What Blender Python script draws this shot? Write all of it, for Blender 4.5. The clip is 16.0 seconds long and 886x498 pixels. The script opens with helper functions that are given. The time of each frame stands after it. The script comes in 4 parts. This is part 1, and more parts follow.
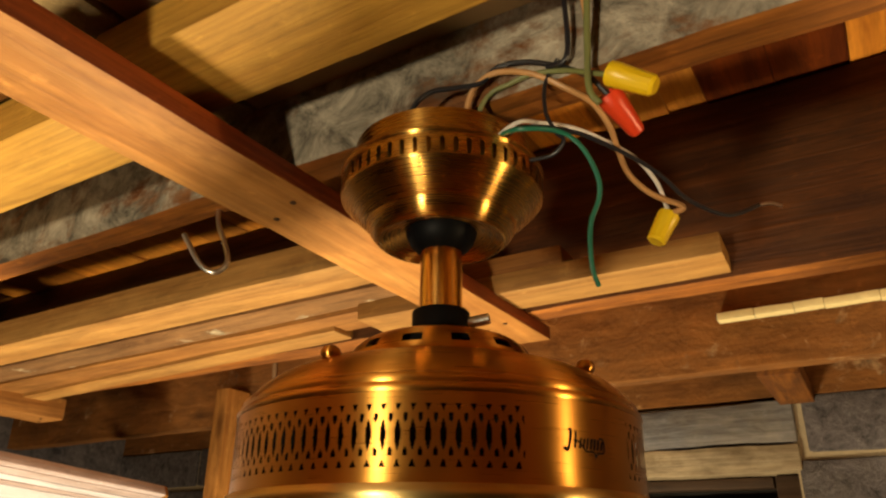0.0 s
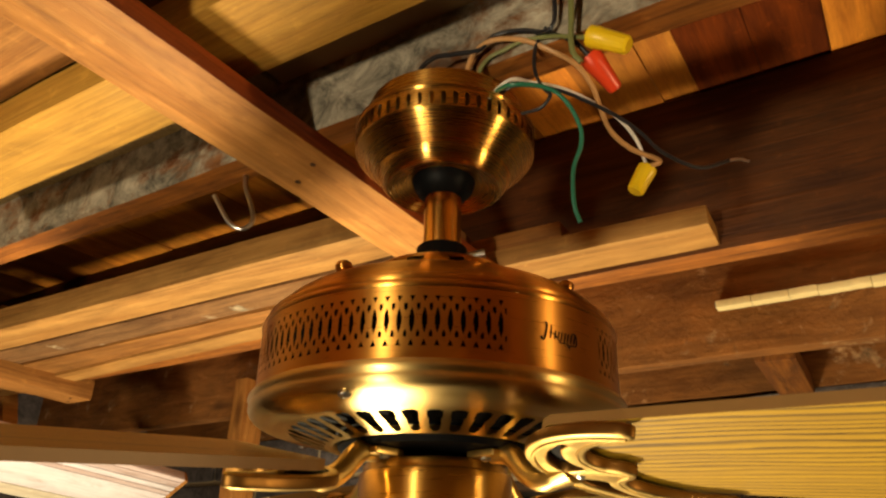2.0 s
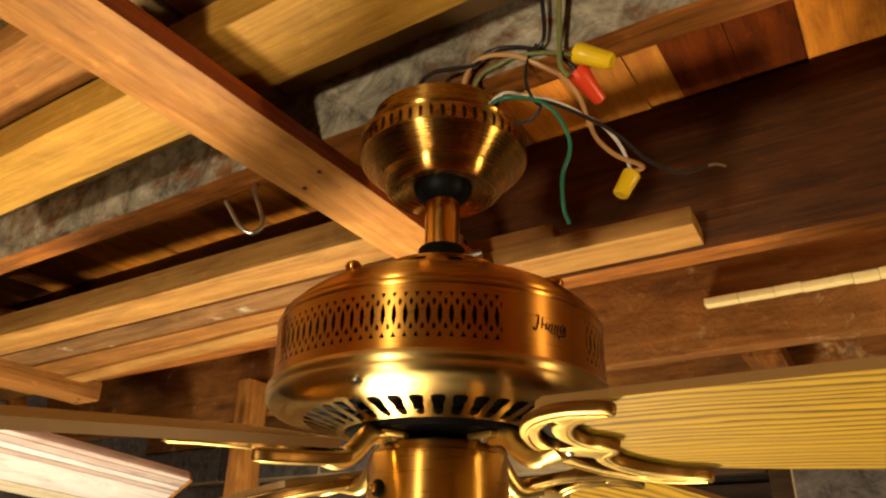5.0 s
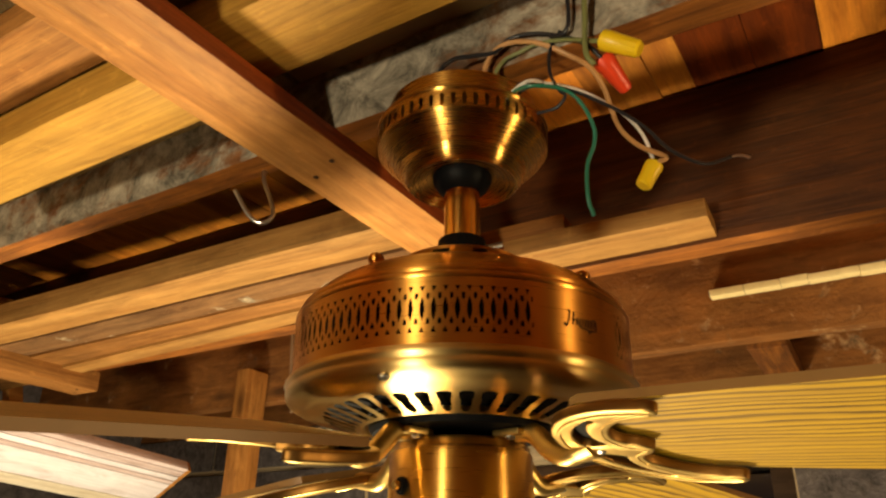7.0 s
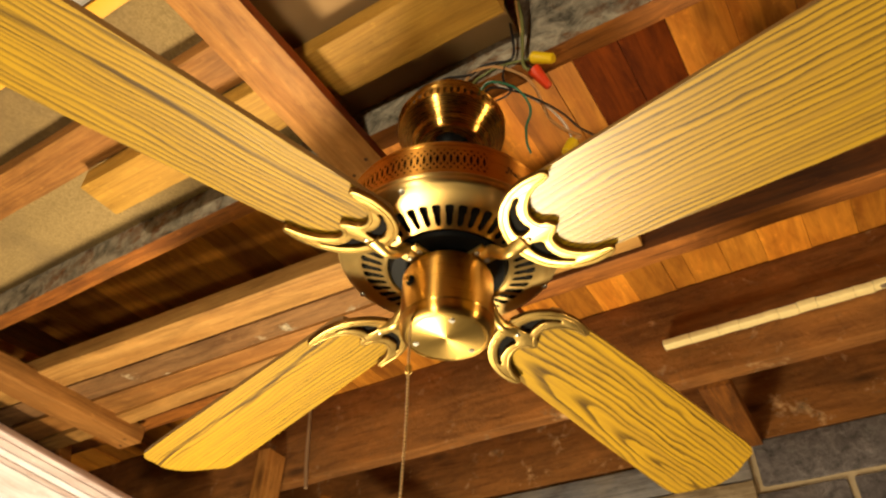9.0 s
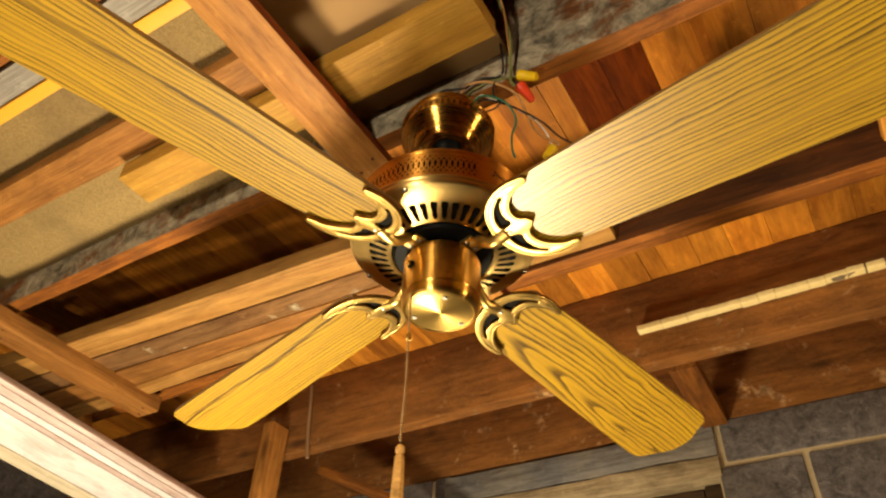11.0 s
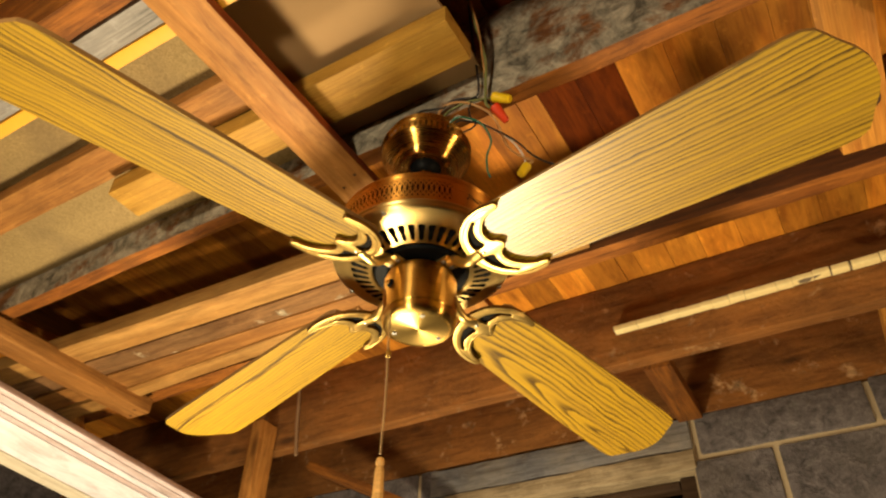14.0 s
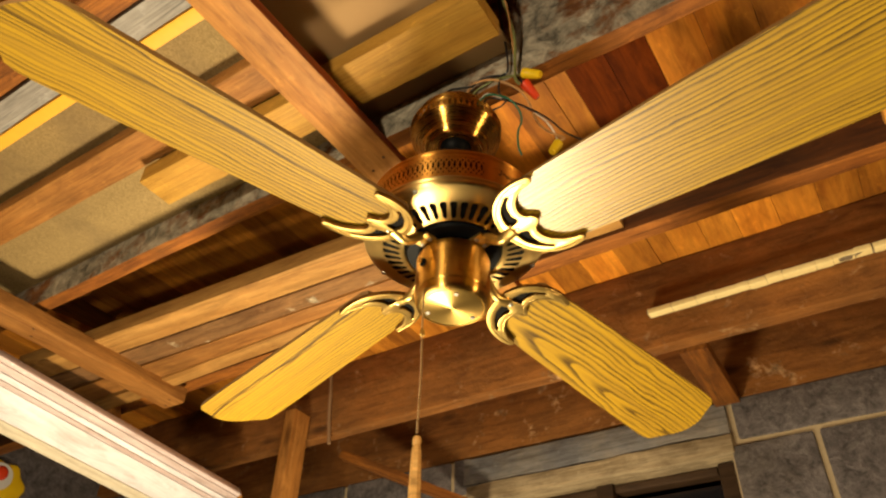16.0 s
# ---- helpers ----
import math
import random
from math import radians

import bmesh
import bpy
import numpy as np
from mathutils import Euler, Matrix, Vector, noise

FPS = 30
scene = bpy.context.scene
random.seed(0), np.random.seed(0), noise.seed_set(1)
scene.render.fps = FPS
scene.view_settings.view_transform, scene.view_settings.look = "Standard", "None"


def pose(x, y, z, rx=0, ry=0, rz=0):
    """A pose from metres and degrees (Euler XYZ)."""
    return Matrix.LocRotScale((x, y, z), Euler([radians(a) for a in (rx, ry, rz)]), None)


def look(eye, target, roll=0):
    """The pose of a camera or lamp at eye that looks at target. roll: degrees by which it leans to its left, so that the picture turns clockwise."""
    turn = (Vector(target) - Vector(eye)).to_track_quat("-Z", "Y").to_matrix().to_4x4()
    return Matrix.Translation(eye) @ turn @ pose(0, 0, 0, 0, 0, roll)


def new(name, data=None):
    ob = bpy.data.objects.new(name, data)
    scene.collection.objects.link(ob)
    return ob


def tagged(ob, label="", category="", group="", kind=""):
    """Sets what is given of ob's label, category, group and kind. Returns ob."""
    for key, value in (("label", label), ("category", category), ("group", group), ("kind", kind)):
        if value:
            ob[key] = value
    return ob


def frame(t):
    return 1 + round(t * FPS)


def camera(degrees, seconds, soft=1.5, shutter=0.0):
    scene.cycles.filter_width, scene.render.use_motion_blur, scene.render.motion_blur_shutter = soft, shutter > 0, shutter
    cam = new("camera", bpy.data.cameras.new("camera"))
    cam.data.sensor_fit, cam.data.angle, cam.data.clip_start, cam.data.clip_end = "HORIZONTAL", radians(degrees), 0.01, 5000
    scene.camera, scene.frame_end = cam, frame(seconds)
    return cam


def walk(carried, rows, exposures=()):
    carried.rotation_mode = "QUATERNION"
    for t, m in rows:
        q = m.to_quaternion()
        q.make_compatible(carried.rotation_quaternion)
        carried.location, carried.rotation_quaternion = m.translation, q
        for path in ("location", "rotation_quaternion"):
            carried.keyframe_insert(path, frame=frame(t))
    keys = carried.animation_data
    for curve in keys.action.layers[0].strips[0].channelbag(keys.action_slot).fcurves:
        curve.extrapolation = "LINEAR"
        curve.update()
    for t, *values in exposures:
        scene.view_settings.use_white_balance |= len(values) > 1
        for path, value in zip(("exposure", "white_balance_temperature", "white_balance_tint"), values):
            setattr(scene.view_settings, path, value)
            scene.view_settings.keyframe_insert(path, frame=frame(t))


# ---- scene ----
cam = camera(62.8, 16.0, 2.3, 0.5)
PATH = [
    (0, (0.024, 0.025, 1.769), (-0.018, 1.867, 2.548), 0.5),
    (0.5, (0.017, 0.024, 1.767), (-0.037, 1.871, 2.534), 0.4),
    (1, (0.018, 0.026, 1.761), (-0.023, 1.869, 2.535), 0.6),
    (1.5, (0.023, 0.005, 1.723), (-0.025, 1.816, 2.57), 1.1),
    (2, (0.036, -0.007, 1.699), (-0.052, 1.81, 2.529), 1.6),
    (2.5, (0.038, -0.012, 1.695), (-0.075, 1.806, 2.52), 0.7),
    (3, (0.031, -0.024, 1.693), (-0.046, 1.781, 2.549), 0.8),
    (3.5, (0.029, -0.032, 1.688), (-0.054, 1.778, 2.536), 1.0),
    (6, (0.038, -0.044, 1.681), (-0.034, 1.772, 2.517), 0.9),
    (6.5, (0.036, -0.044, 1.683), (-0.043, 1.77, 2.52), 0.6),
    (7, (0.014, -0.033, 1.688), (-0.04, 1.795, 2.497), 0.9),
    (7.5, (0.002, -0.023, 1.645), (0.001, 1.785, 2.501), -1.4),
    (7.7, (0.005, -0.028, 1.607), (0.014, 1.776, 2.47), -1.6),
    (7.8, (0.008, -0.014, 1.59), (0.014, 1.792, 2.449), -1.4),
    (8, (0.007, 0.006, 1.571), (0.044, 1.723, 2.596), -1.3),
    (8.2, (0.018, -0.026, 1.535), (0.002, 1.587, 2.717), -0.8),
    (8.5, (0.023, -0.057, 1.413), (-0.054, 1.471, 2.701), 0.8),
    (8.7, (0.034, -0.086, 1.358), (-0.046, 1.426, 2.664), 1.4),
    (10.8, (0.036, -0.232, 1.216), (-0.015, 1.307, 2.493), 2.0),
    (11, (0.039, -0.231, 1.216), (-0.019, 1.3, 2.501), 2.4),
    (11.5, (0.043, -0.239, 1.218), (-0.017, 1.299, 2.495), 2.0),
    (12, (0.06, -0.263, 1.217), (0.092, 1.276, 2.493), 0.9),
    (12.5, (0.071, -0.291, 1.222), (0.186, 1.226, 2.521), 1.1),
    (13, (0.063, -0.296, 1.221), (0.158, 1.232, 2.508), 1.0),
    (13.5, (0.048, -0.292, 1.217), (0.063, 1.266, 2.471), 1.0),
    (14, (0.053, -0.291, 1.217), (0.027, 1.264, 2.475), 1.2),
    (14.5, (0.045, -0.289, 1.217), (-0.016, 1.261, 2.479), 1.1),
    (15, (0.042, -0.279, 1.213), (-0.024, 1.272, 2.474), 0.6),
    (15.5, (0.043, -0.267, 1.21), (-0.058, 1.297, 2.452), 0.7),
    (16, (0.045, -0.27, 1.21), (-0.053, 1.294, 2.453), 1.8),
]
walk(cam, [(t, look(eye, target, roll)) for t, eye, target, roll in PATH])

# ---- world and lamps ----
AX, AY = 0.0135, 0.443            # the fan's axis in plan
UVZ = pose(0.0135, 0.433, 0, 0, 0, -30)  # u along the joists, v across them


def at(u, v, z):
    return UVZ @ Vector((u, v, z))


world = bpy.data.worlds.new("basement_air")
world.use_nodes = True
world.node_tree.nodes["Background"].inputs[0].default_value = (0.9, 0.8, 0.7, 1)
world.node_tree.nodes["Background"].inputs[1].default_value = 0.006
scene.world = world


def lamp(name, eye, target, watts, size, colour, spread=180):
    data = bpy.data.lights.new(name, "AREA")
    data.shape, data.size, data.energy, data.color, data.spread = "DISK", size, watts, colour, radians(spread)
    ob = new(name, data)
    ob.matrix_world = look(eye, target)
    return ob


lamp("work_lamp_back", (-0.27, 0.94, 0.85), (-0.08, 0.55, 1.95), 34, 0.30, (1.0, 0.81, 0.50))
lamp("work_lamp_low", (-0.36, -0.10, 0.92), (-0.05, 0.45, 1.95), 3.5, 0.10, (1.0, 0.82, 0.52))
lamp("work_lamp_front", (-0.63, -0.73, 1.44), (0.0, 0.45, 1.95), 14, 0.12, (1.0, 0.83, 0.54))
lamp("work_lamp_side", (1.42, -0.075, 1.40), (0.1, 0.5, 1.9), 9, 0.09, (1.0, 0.69, 0.33))

# ---- materials ----


def material(name):
    m = bpy.data.materials.new(name)
    m.use_nodes = True
    t = m.node_tree
    return m, t, t.nodes["Principled BSDF"]


def node(t, kind, **values):
    n = t.nodes.new(kind)
    for key, value in values.items():
        n.inputs[key.replace("_", " ")].default_value = value
    return n


def coords(t, scale, spread=7.0):
    """Object coordinates, shifted by the object's random number, scaled."""
    c = t.nodes.new("ShaderNodeTexCoord")
    info = t.nodes.new("ShaderNodeObjectInfo")
    mul = t.nodes.new("ShaderNodeMath")
    mul.operation = "MULTIPLY"
    mul.inputs[1].default_value = spread
    t.links.new(info.outputs["Random"], mul.inputs[0])
    add = t.nodes.new("ShaderNodeVectorMath")
    add.operation = "ADD"
    t.links.new(c.outputs["Object"], add.inputs[0])
    t.links.new(mul.outputs[0], add.inputs[1])
    m = t.nodes.new("ShaderNodeMapping")
    m.inputs["Scale"].default_value = scale
    t.links.new(add.outputs[0], m.inputs[0])
    return m.outputs[0], info.outputs["Random"]


def ramp(t, source, stops):
    r = t.nodes.new("ShaderNodeValToRGB")
    e = r.color_ramp.elements
    while len(e) < len(stops):
        e.new(0.5)
    for el, (p, c) in zip(e, stops):
        el.position, el.color = p, (*c, 1) if len(c) == 3 else c
    t.links.new(source, r.inputs[0])
    return r.outputs[0]


def mix(t, a, b, fac, kind="MIX"):
    m = t.nodes.new("ShaderNodeMix")
    m.data_type, m.blend_type = "RGBA", kind
    for sock, value in ((m.inputs[6], a), (m.inputs[7], b), (m.inputs[0], fac)):
        if hasattr(value, "node"):
            t.links.new(value, sock)
        else:
            sock.default_value = (*value, 1) if isinstance(value, tuple) else value
    return m.outputs[2]


def bump(t, source, strength, distance, shader, below=None):
    b = node(t, "ShaderNodeBump", Strength=strength, Distance=distance)
    t.links.new(source, b.inputs["Height"])
    if below:
        t.links.new(below, b.inputs["Normal"])
    t.links.new(b.outputs[0], shader.inputs["Normal"])
    return b.outputs[0]


def noise_tex(t, vec, scale, detail=5.0, rough=0.55, distortion=0.0):
    n = node(t, "ShaderNodeTexNoise", Scale=scale, Detail=detail, Roughness=rough, Distortion=distortion)
    t.links.new(vec, n.inputs["Vector"])
    return n.outputs["Fac"]


def wood(name, light, dark, roughness=0.62, dirt=(0.06, 0.030, 0.010), dirt_amount=0.45, grain=1.0, knots=True, vary=0.35, streaks=0.75, pore=0.6, knot=(3.0, 9.0, 0.05), fibres=0.5):
    """Sawn lumber with the grain along local x: growth lines, pores, knots, stains."""
    m, t, s = material(name)
    vec, rnd = coords(t, (1.0, 1.0, 1.0))
    long = t.nodes.new("ShaderNodeMapping")
    long.inputs["Scale"].default_value = (1.2, 16 * grain, 16 * grain)
    t.links.new(vec, long.inputs[0])
    lines = noise_tex(t, long.outputs[0], 3.2, 6, 0.6, 0.9)
    fine = t.nodes.new("ShaderNodeMapping")
    fine.inputs["Scale"].default_value = (6, 190, 190)
    t.links.new(vec, fine.inputs[0])
    pores = noise_tex(t, fine.outputs[0], 2.0, 3, 0.6)
    c = ramp(t, lines, [(0.30, dark), (0.47, tuple((a + b) / 2 for a, b in zip(light, dark))), (0.62, light)])
    c = mix(t, c, mix(t, (0.40, 0.35, 0.30), (1.45, 1.40, 1.35), pores), pore, "MULTIPLY")
    mid = t.nodes.new("ShaderNodeMapping")
    mid.inputs["Scale"].default_value = (3, 75, 75)
    t.links.new(vec, mid.inputs[0])
    streak = noise_tex(t, mid.outputs[0], 2.2, 5, 0.65, 0.4)
    c = mix(t, c, tuple(x * 0.45 for x in dark), ramp(t, streak, [(0.54, (0, 0, 0)), (0.68, (streaks,) * 3)]))
    specks = noise_tex(t, vec, 55, 3, 0.7)
    c = mix(t, c, tuple(min(1.0, x * 1.35) for x in light), ramp(t, specks, [(0.60, (0, 0, 0)), (0.74, (0.55, 0.55, 0.55))]))
    if knots:
        kv = t.nodes.new("ShaderNodeMapping")
        kv.inputs["Scale"].default_value = (knot[0], knot[1], knot[1])
        t.links.new(vec, kv.inputs[0])
        v = node(t, "ShaderNodeTexVoronoi", Scale=1.0)
        t.links.new(kv.outputs[0], v.inputs["Vector"])
        k = ramp(t, v.outputs["Distance"], [(knot[2], (1, 1, 1)), (knot[2] + 0.09, (0, 0, 0))])
        c = mix(t, c, tuple(x * 0.35 for x in dark), k)
    stains = noise_tex(t, vec, 4.5, 6, 0.65)
    st = ramp(t, stains, [(0.42, (0, 0, 0)), (0.72, (dirt_amount,) * 3)])
    c = mix(t, c, dirt, st)
    saw = t.nodes.new("ShaderNodeMapping")
    saw.inputs["Scale"].default_value = (5, 24, 24)
    t.links.new(vec, saw.inputs[0])
    blotch = noise_tex(t, saw.outputs[0], 1.6, 7, 0.72, 0.8)
    c = mix(t, c, ramp(t, blotch, [(0.30, (0.50, 0.44, 0.38)), (0.50, (0.95, 0.94, 0.93)), (0.68, (1.22, 1.20, 1.16))]), min(1.0, 0.35 + dirt_amount), "MULTIPLY")
    scratch = t.nodes.new("ShaderNodeMapping")
    scratch.inputs["Scale"].default_value = (2.2, 130, 130)
    t.links.new(vec, scratch.inputs[0])
    fibre = noise_tex(t, scratch.outputs[0], 2.6, 4, 0.7)
    c = mix(t, c, ramp(t, fibre, [(0.36, (0.62, 0.58, 0.54)), (0.55, (1.06, 1.05, 1.04))]), fibres, "MULTIPLY")
    tone = ramp(t, rnd, [(0.0, (1 - vary,) * 3), (1.0, (1.0, 1.0, 1.0))])
    c = mix(t, c, tone, 1.0, "MULTIPLY")
    t.links.new(c, s.inputs["Base Color"])
    s.inputs["Roughness"].default_value = roughness
    s.inputs["Specular IOR Level"].default_value = 0.25
    n1 = bump(t, lines, 0.45, 0.002, s)
    n2 = bump(t, fibre, 0.5, 0.0010, s, n1)
    bump(t, pores, 0.35, 0.0006, s, n2)
    return m


def crusted(name, under_light, under_dark, crust, amount=0.5, size=9.0, soft_edge=0.10, grain_amount=0.75):
    """Old joist with dried plaster and dust left on it in patches."""
    m = wood(name, under_light, under_dark, 0.75, dirt_amount=0.6, streaks=grain_amount, pore=0.8 * grain_amount, fibres=0.6 * grain_amount)
    t = m.node_tree
    s = t.nodes["Principled BSDF"]
    old = s.inputs["Base Color"].links[0].from_socket
    vec, _ = coords(t, (1, 1, 1))
    big = noise_tex(t, vec, size, 8, 0.7, 0.3)
    small = noise_tex(t, vec, 60.0, 4, 0.6)
    mask = ramp(t, big, [(0.52 - 0.2 * amount, (0, 0, 0)), (0.52 - 0.2 * amount + soft_edge, (1, 1, 1))])
    lumps = noise_tex(t, vec, 24.0, 6, 0.75, 0.6)
    body = mix(t, tuple(x * 0.22 for x in crust), tuple(min(0.8, x * 1.35) for x in crust), ramp(t, lumps, [(0.36, (0, 0, 0)), (0.66, (1, 1, 1))]))
    c = mix(t, old, mix(t, body, mix(t, (0.4, 0.4, 0.4), (1.3, 1.3, 1.3), small), 0.7, "MULTIPLY"), mask)
    t.links.new(c, s.inputs["Base Color"])
    s.inputs["Roughness"].default_value = 0.9
    bump(t, lumps, 0.8, 0.006, s)
    return m


def brass(name, colour, rough, streak=(1, 1, 60), dark=0.5, cloud=0.25, turned=0.0):
    """Brushed antique brass with darker lacquered clouds."""
    m, t, s = material(name)
    vec, _ = coords(t, (1, 1, 1), 0.0)
    mp = t.nodes.new("ShaderNodeMapping")
    mp.inputs["Scale"].default_value = streak
    t.links.new(vec, mp.inputs[0])
    brush = noise_tex(t, mp.outputs[0], 30, 4, 0.6)
    blot = noise_tex(t, vec, 14, 4, 0.6)
    c = mix(t, tuple(x * dark for x in colour), colour, ramp(t, blot, [(0.30, (1 - cloud * 2,) * 3), (0.6, (1, 1, 1))]))
    t.links.new(c, s.inputs["Base Color"])
    s.inputs["Metallic"].default_value = 1.0
    if turned:
        tan = t.nodes.new("ShaderNodeTangent")
        tan.direction_type, tan.axis = "RADIAL", "Z"
        t.links.new(tan.outputs[0], s.inputs["Tangent"])
        s.inputs["Anisotropic"].default_value = turned
        s.inputs["Anisotropic Rotation"].default_value = 0.25
    r = ramp(t, brush, [(0.3, (rough * 0.88,) * 3), (0.7, (rough * 1.15,) * 3)])
    t.links.new(r, s.inputs["Roughness"])
    bump(t, brush, 0.025, 0.0003, s)
    return m


def plain(name, colour, rough, metal=0.0, bump_scale=80, strength=0.08, shade=0.75):
    m, t, s = material(name)
    vec, _ = coords(t, (1, 1, 1))
    n = noise_tex(t, vec, bump_scale, 4)
    t.links.new(mix(t, tuple(x * shade for x in colour), colour, n), s.inputs["Base Color"])
    s.inputs["Roughness"].default_value, s.inputs["Metallic"].default_value = rough, metal
    bump(t, n, strength, 0.0008, s)
    return m


def blade_oak(name, heart, stretch, lines, bold, wander, seed):
    """Oak-print blade face: growth rings round a long heart at (x, y), one bold wavy ring at y = bold, pores along x."""
    m, t, s = material(name)

    def calc(op, a, b=0.0, c=0.0):
        n = t.nodes.new("ShaderNodeMath")
        n.operation = op
        for sock, value in zip(n.inputs, (a, b, c)):
            if hasattr(value, "node"):
                t.links.new(value, sock)
            else:
                sock.default_value = value
        return n.outputs[0]

    def stretched(scale):
        mp = t.nodes.new("ShaderNodeMapping")
        mp.inputs["Scale"].default_value = scale
        mp.inputs["Location"].default_value = (seed, seed * 0.7, seed * 0.3)
        t.links.new(c.outputs["Object"], mp.inputs[0])
        return mp.outputs[0]

    c = t.nodes.new("ShaderNodeTexCoord")
    sep = t.nodes.new("ShaderNodeSeparateXYZ")
    t.links.new(c.outputs["Object"], sep.inputs[0])
    x, y = sep.outputs[0], sep.outputs[1]
    sway = calc("MULTIPLY_ADD", noise_tex(t, stretched((4.5, 10.0, 1)), 1.3, 2, 0.5), wander, -wander / 2)
    jitter = calc("MULTIPLY_ADD", noise_tex(t, stretched((24, 130, 1)), 1.0, 3, 0.55), 0.0036, -0.0018)
    yw = calc("ADD", calc("ADD", y, sway), jitter)
    dx = calc("MULTIPLY", calc("SUBTRACT", x, heart[0]), stretch)
    dy = calc("SUBTRACT", yw, heart[1])
    ring = calc("SQRT", calc("ADD", calc("MULTIPLY", dx, dx), calc("MULTIPLY", dy, dy)))
    uneven = calc("MULTIPLY_ADD", noise_tex(t, stretched((0.7, 34, 1)), 1.0, 2, 0.5), 2.6, 0.0)
    phase = calc("FRACT", calc("MULTIPLY_ADD", ring, lines, uneven))
    line = ramp(t, phase, [(0.0, (0.15, 0.15, 0.15)), (0.07, (1, 1, 1)), (0.22, (0.9, 0.9, 0.9)), (0.52, (0.10, 0.10, 0.10)), (1.0, (0, 0, 0))])
    pores = noise_tex(t, stretched((10, 330, 1)), 1.0, 3, 0.6)
    pore = ramp(t, pores, [(0.44, (0, 0, 0)), (0.60, (1, 1, 1))])
    weight = ramp(t, noise_tex(t, stretched((1.8, 40, 1)), 1.0, 2, 0.5), [(0.34, (0.40, 0.40, 0.40)), (0.55, (1, 1, 1))])
    line = mix(t, (0, 0, 0), line, weight)
    line = mix(t, line, mix(t, line, (0.0, 0.0, 0.0), pore), 0.35)
    away = calc("ABSOLUTE", calc("SUBTRACT", calc("ADD", y, calc("MULTIPLY_ADD", noise_tex(t, stretched((7.0, 0.5, 1)), 1.0, 3, 0.5), 0.030, -0.015)), bold))
    thick = ramp(t, calc("MULTIPLY", away, 100), [(0.08, (1.0, 1.0, 1.0)), (0.26, (0.7, 0.7, 0.7)), (0.40, (0, 0, 0))])
    thick = mix(t, (0, 0, 0), thick, ramp(t, noise_tex(t, stretched((9, 90, 1)), 1.0, 3, 0.6), [(0.36, (0.1, 0.1, 0.1)), (0.56, (1, 1, 1))]))
    line = mix(t, line, (1, 1, 1), thick)
    ground = mix(t, (0.330, 0.190, 0.006), (0.42, 0.250, 0.009), noise_tex(t, stretched((3, 14, 1)), 1.0, 3))
    ground = mix(t, ground, (0.24, 0.135, 0.014), mix(t, (0, 0, 0), pore, 0.60))
    col = mix(t, ground, (0.050, 0.024, 0.003), line)
    t.links.new(col, s.inputs["Base Color"])
    s.inputs["Roughness"].default_value = 0.38
    s.inputs["Specular IOR Level"].default_value = 0.70
    bump(t, line, 0.16, 0.0005, s)
    return m


def chip():
    m, t, s = material("chipboard")
    vec, _ = coords(t, (1, 1, 1))
    v = node(t, "ShaderNodeTexVoronoi", Scale=420.0)
    t.links.new(vec, v.inputs["Vector"])
    n = noise_tex(t, vec, 7, 5, 0.6)
    c = mix(t, (0.20, 0.130, 0.046), (0.33, 0.225, 0.088), v.outputs["Color"])
    c = mix(t, c, (0.13, 0.085, 0.04), ramp(t, n, [(0.45, (0, 0, 0)), (0.75, (0.7, 0.7, 0.7))]))
    t.links.new(c, s.inputs["Base Color"])
    s.inputs["Roughness"].default_value = 0.85
    bump(t, v.outputs["Distance"], 0.25, 0.001, s)
    return m


def block():
    m, t, s = material("concrete_block")
    vec, rnd = coords(t, (1, 1, 1))
    fine = noise_tex(t, vec, 130, 5, 0.7)
    big = noise_tex(t, vec, 6, 5, 0.6)
    lumps = noise_tex(t, vec, 34, 6, 0.75, 0.5)
    c = mix(t, (0.028, 0.024, 0.026), (0.20, 0.175, 0.18), ramp(t, lumps, [(0.30, (0, 0, 0)), (0.72, (1, 1, 1))]))
    c = mix(t, c, mix(t, (0.5, 0.5, 0.5), (1.5, 1.45, 1.4), fine), 0.8, "MULTIPLY")
    c = mix(t, c, (0.22, 0.19, 0.16), ramp(t, big, [(0.55, (0, 0, 0)), (0.8, (0.4, 0.4, 0.4))]))
    c = mix(t, c, ramp(t, rnd, [(0, (0.75, 0.75, 0.78)), (1, (1.1, 1.1, 1.1))]), 1.0, "MULTIPLY")
    t.links.new(c, s.inputs["Base Color"])
    s.inputs["Roughness"].default_value = 0.93
    spots = noise_tex(t, vec, 22, 4, 0.7)
    t.links.new(mix(t, c, (0.27, 0.25, 0.24), ramp(t, spots, [(0.58, (0, 0, 0)), (0.76, (0.5, 0.5, 0.5))])), s.inputs["Base Color"])
    bump(t, fine, 0.7, 0.003, s, bump(t, lumps, 0.9, 0.008, s))
    return m


joist_wood = wood("old_joist", (0.36, 0.13, 0.0192), (0.15, 0.0435, 0.0064), 0.66, dirt_amount=0.55)
joist_crust = crusted("plaster_crusted_joist", (0.26, 0.113, 0.04), (0.12, 0.0425, 0.0144), (0.36, 0.31, 0.235), 0.6)
dark_joist = crusted("stained_joist", (0.27, 0.108, 0.024), (0.19, 0.070, 0.014), (0.40, 0.23, 0.105), -0.30, 15.0, 0.09, 0.22)
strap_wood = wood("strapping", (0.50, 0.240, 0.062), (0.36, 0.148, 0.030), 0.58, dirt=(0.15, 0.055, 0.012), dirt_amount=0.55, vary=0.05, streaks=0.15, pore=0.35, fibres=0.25)
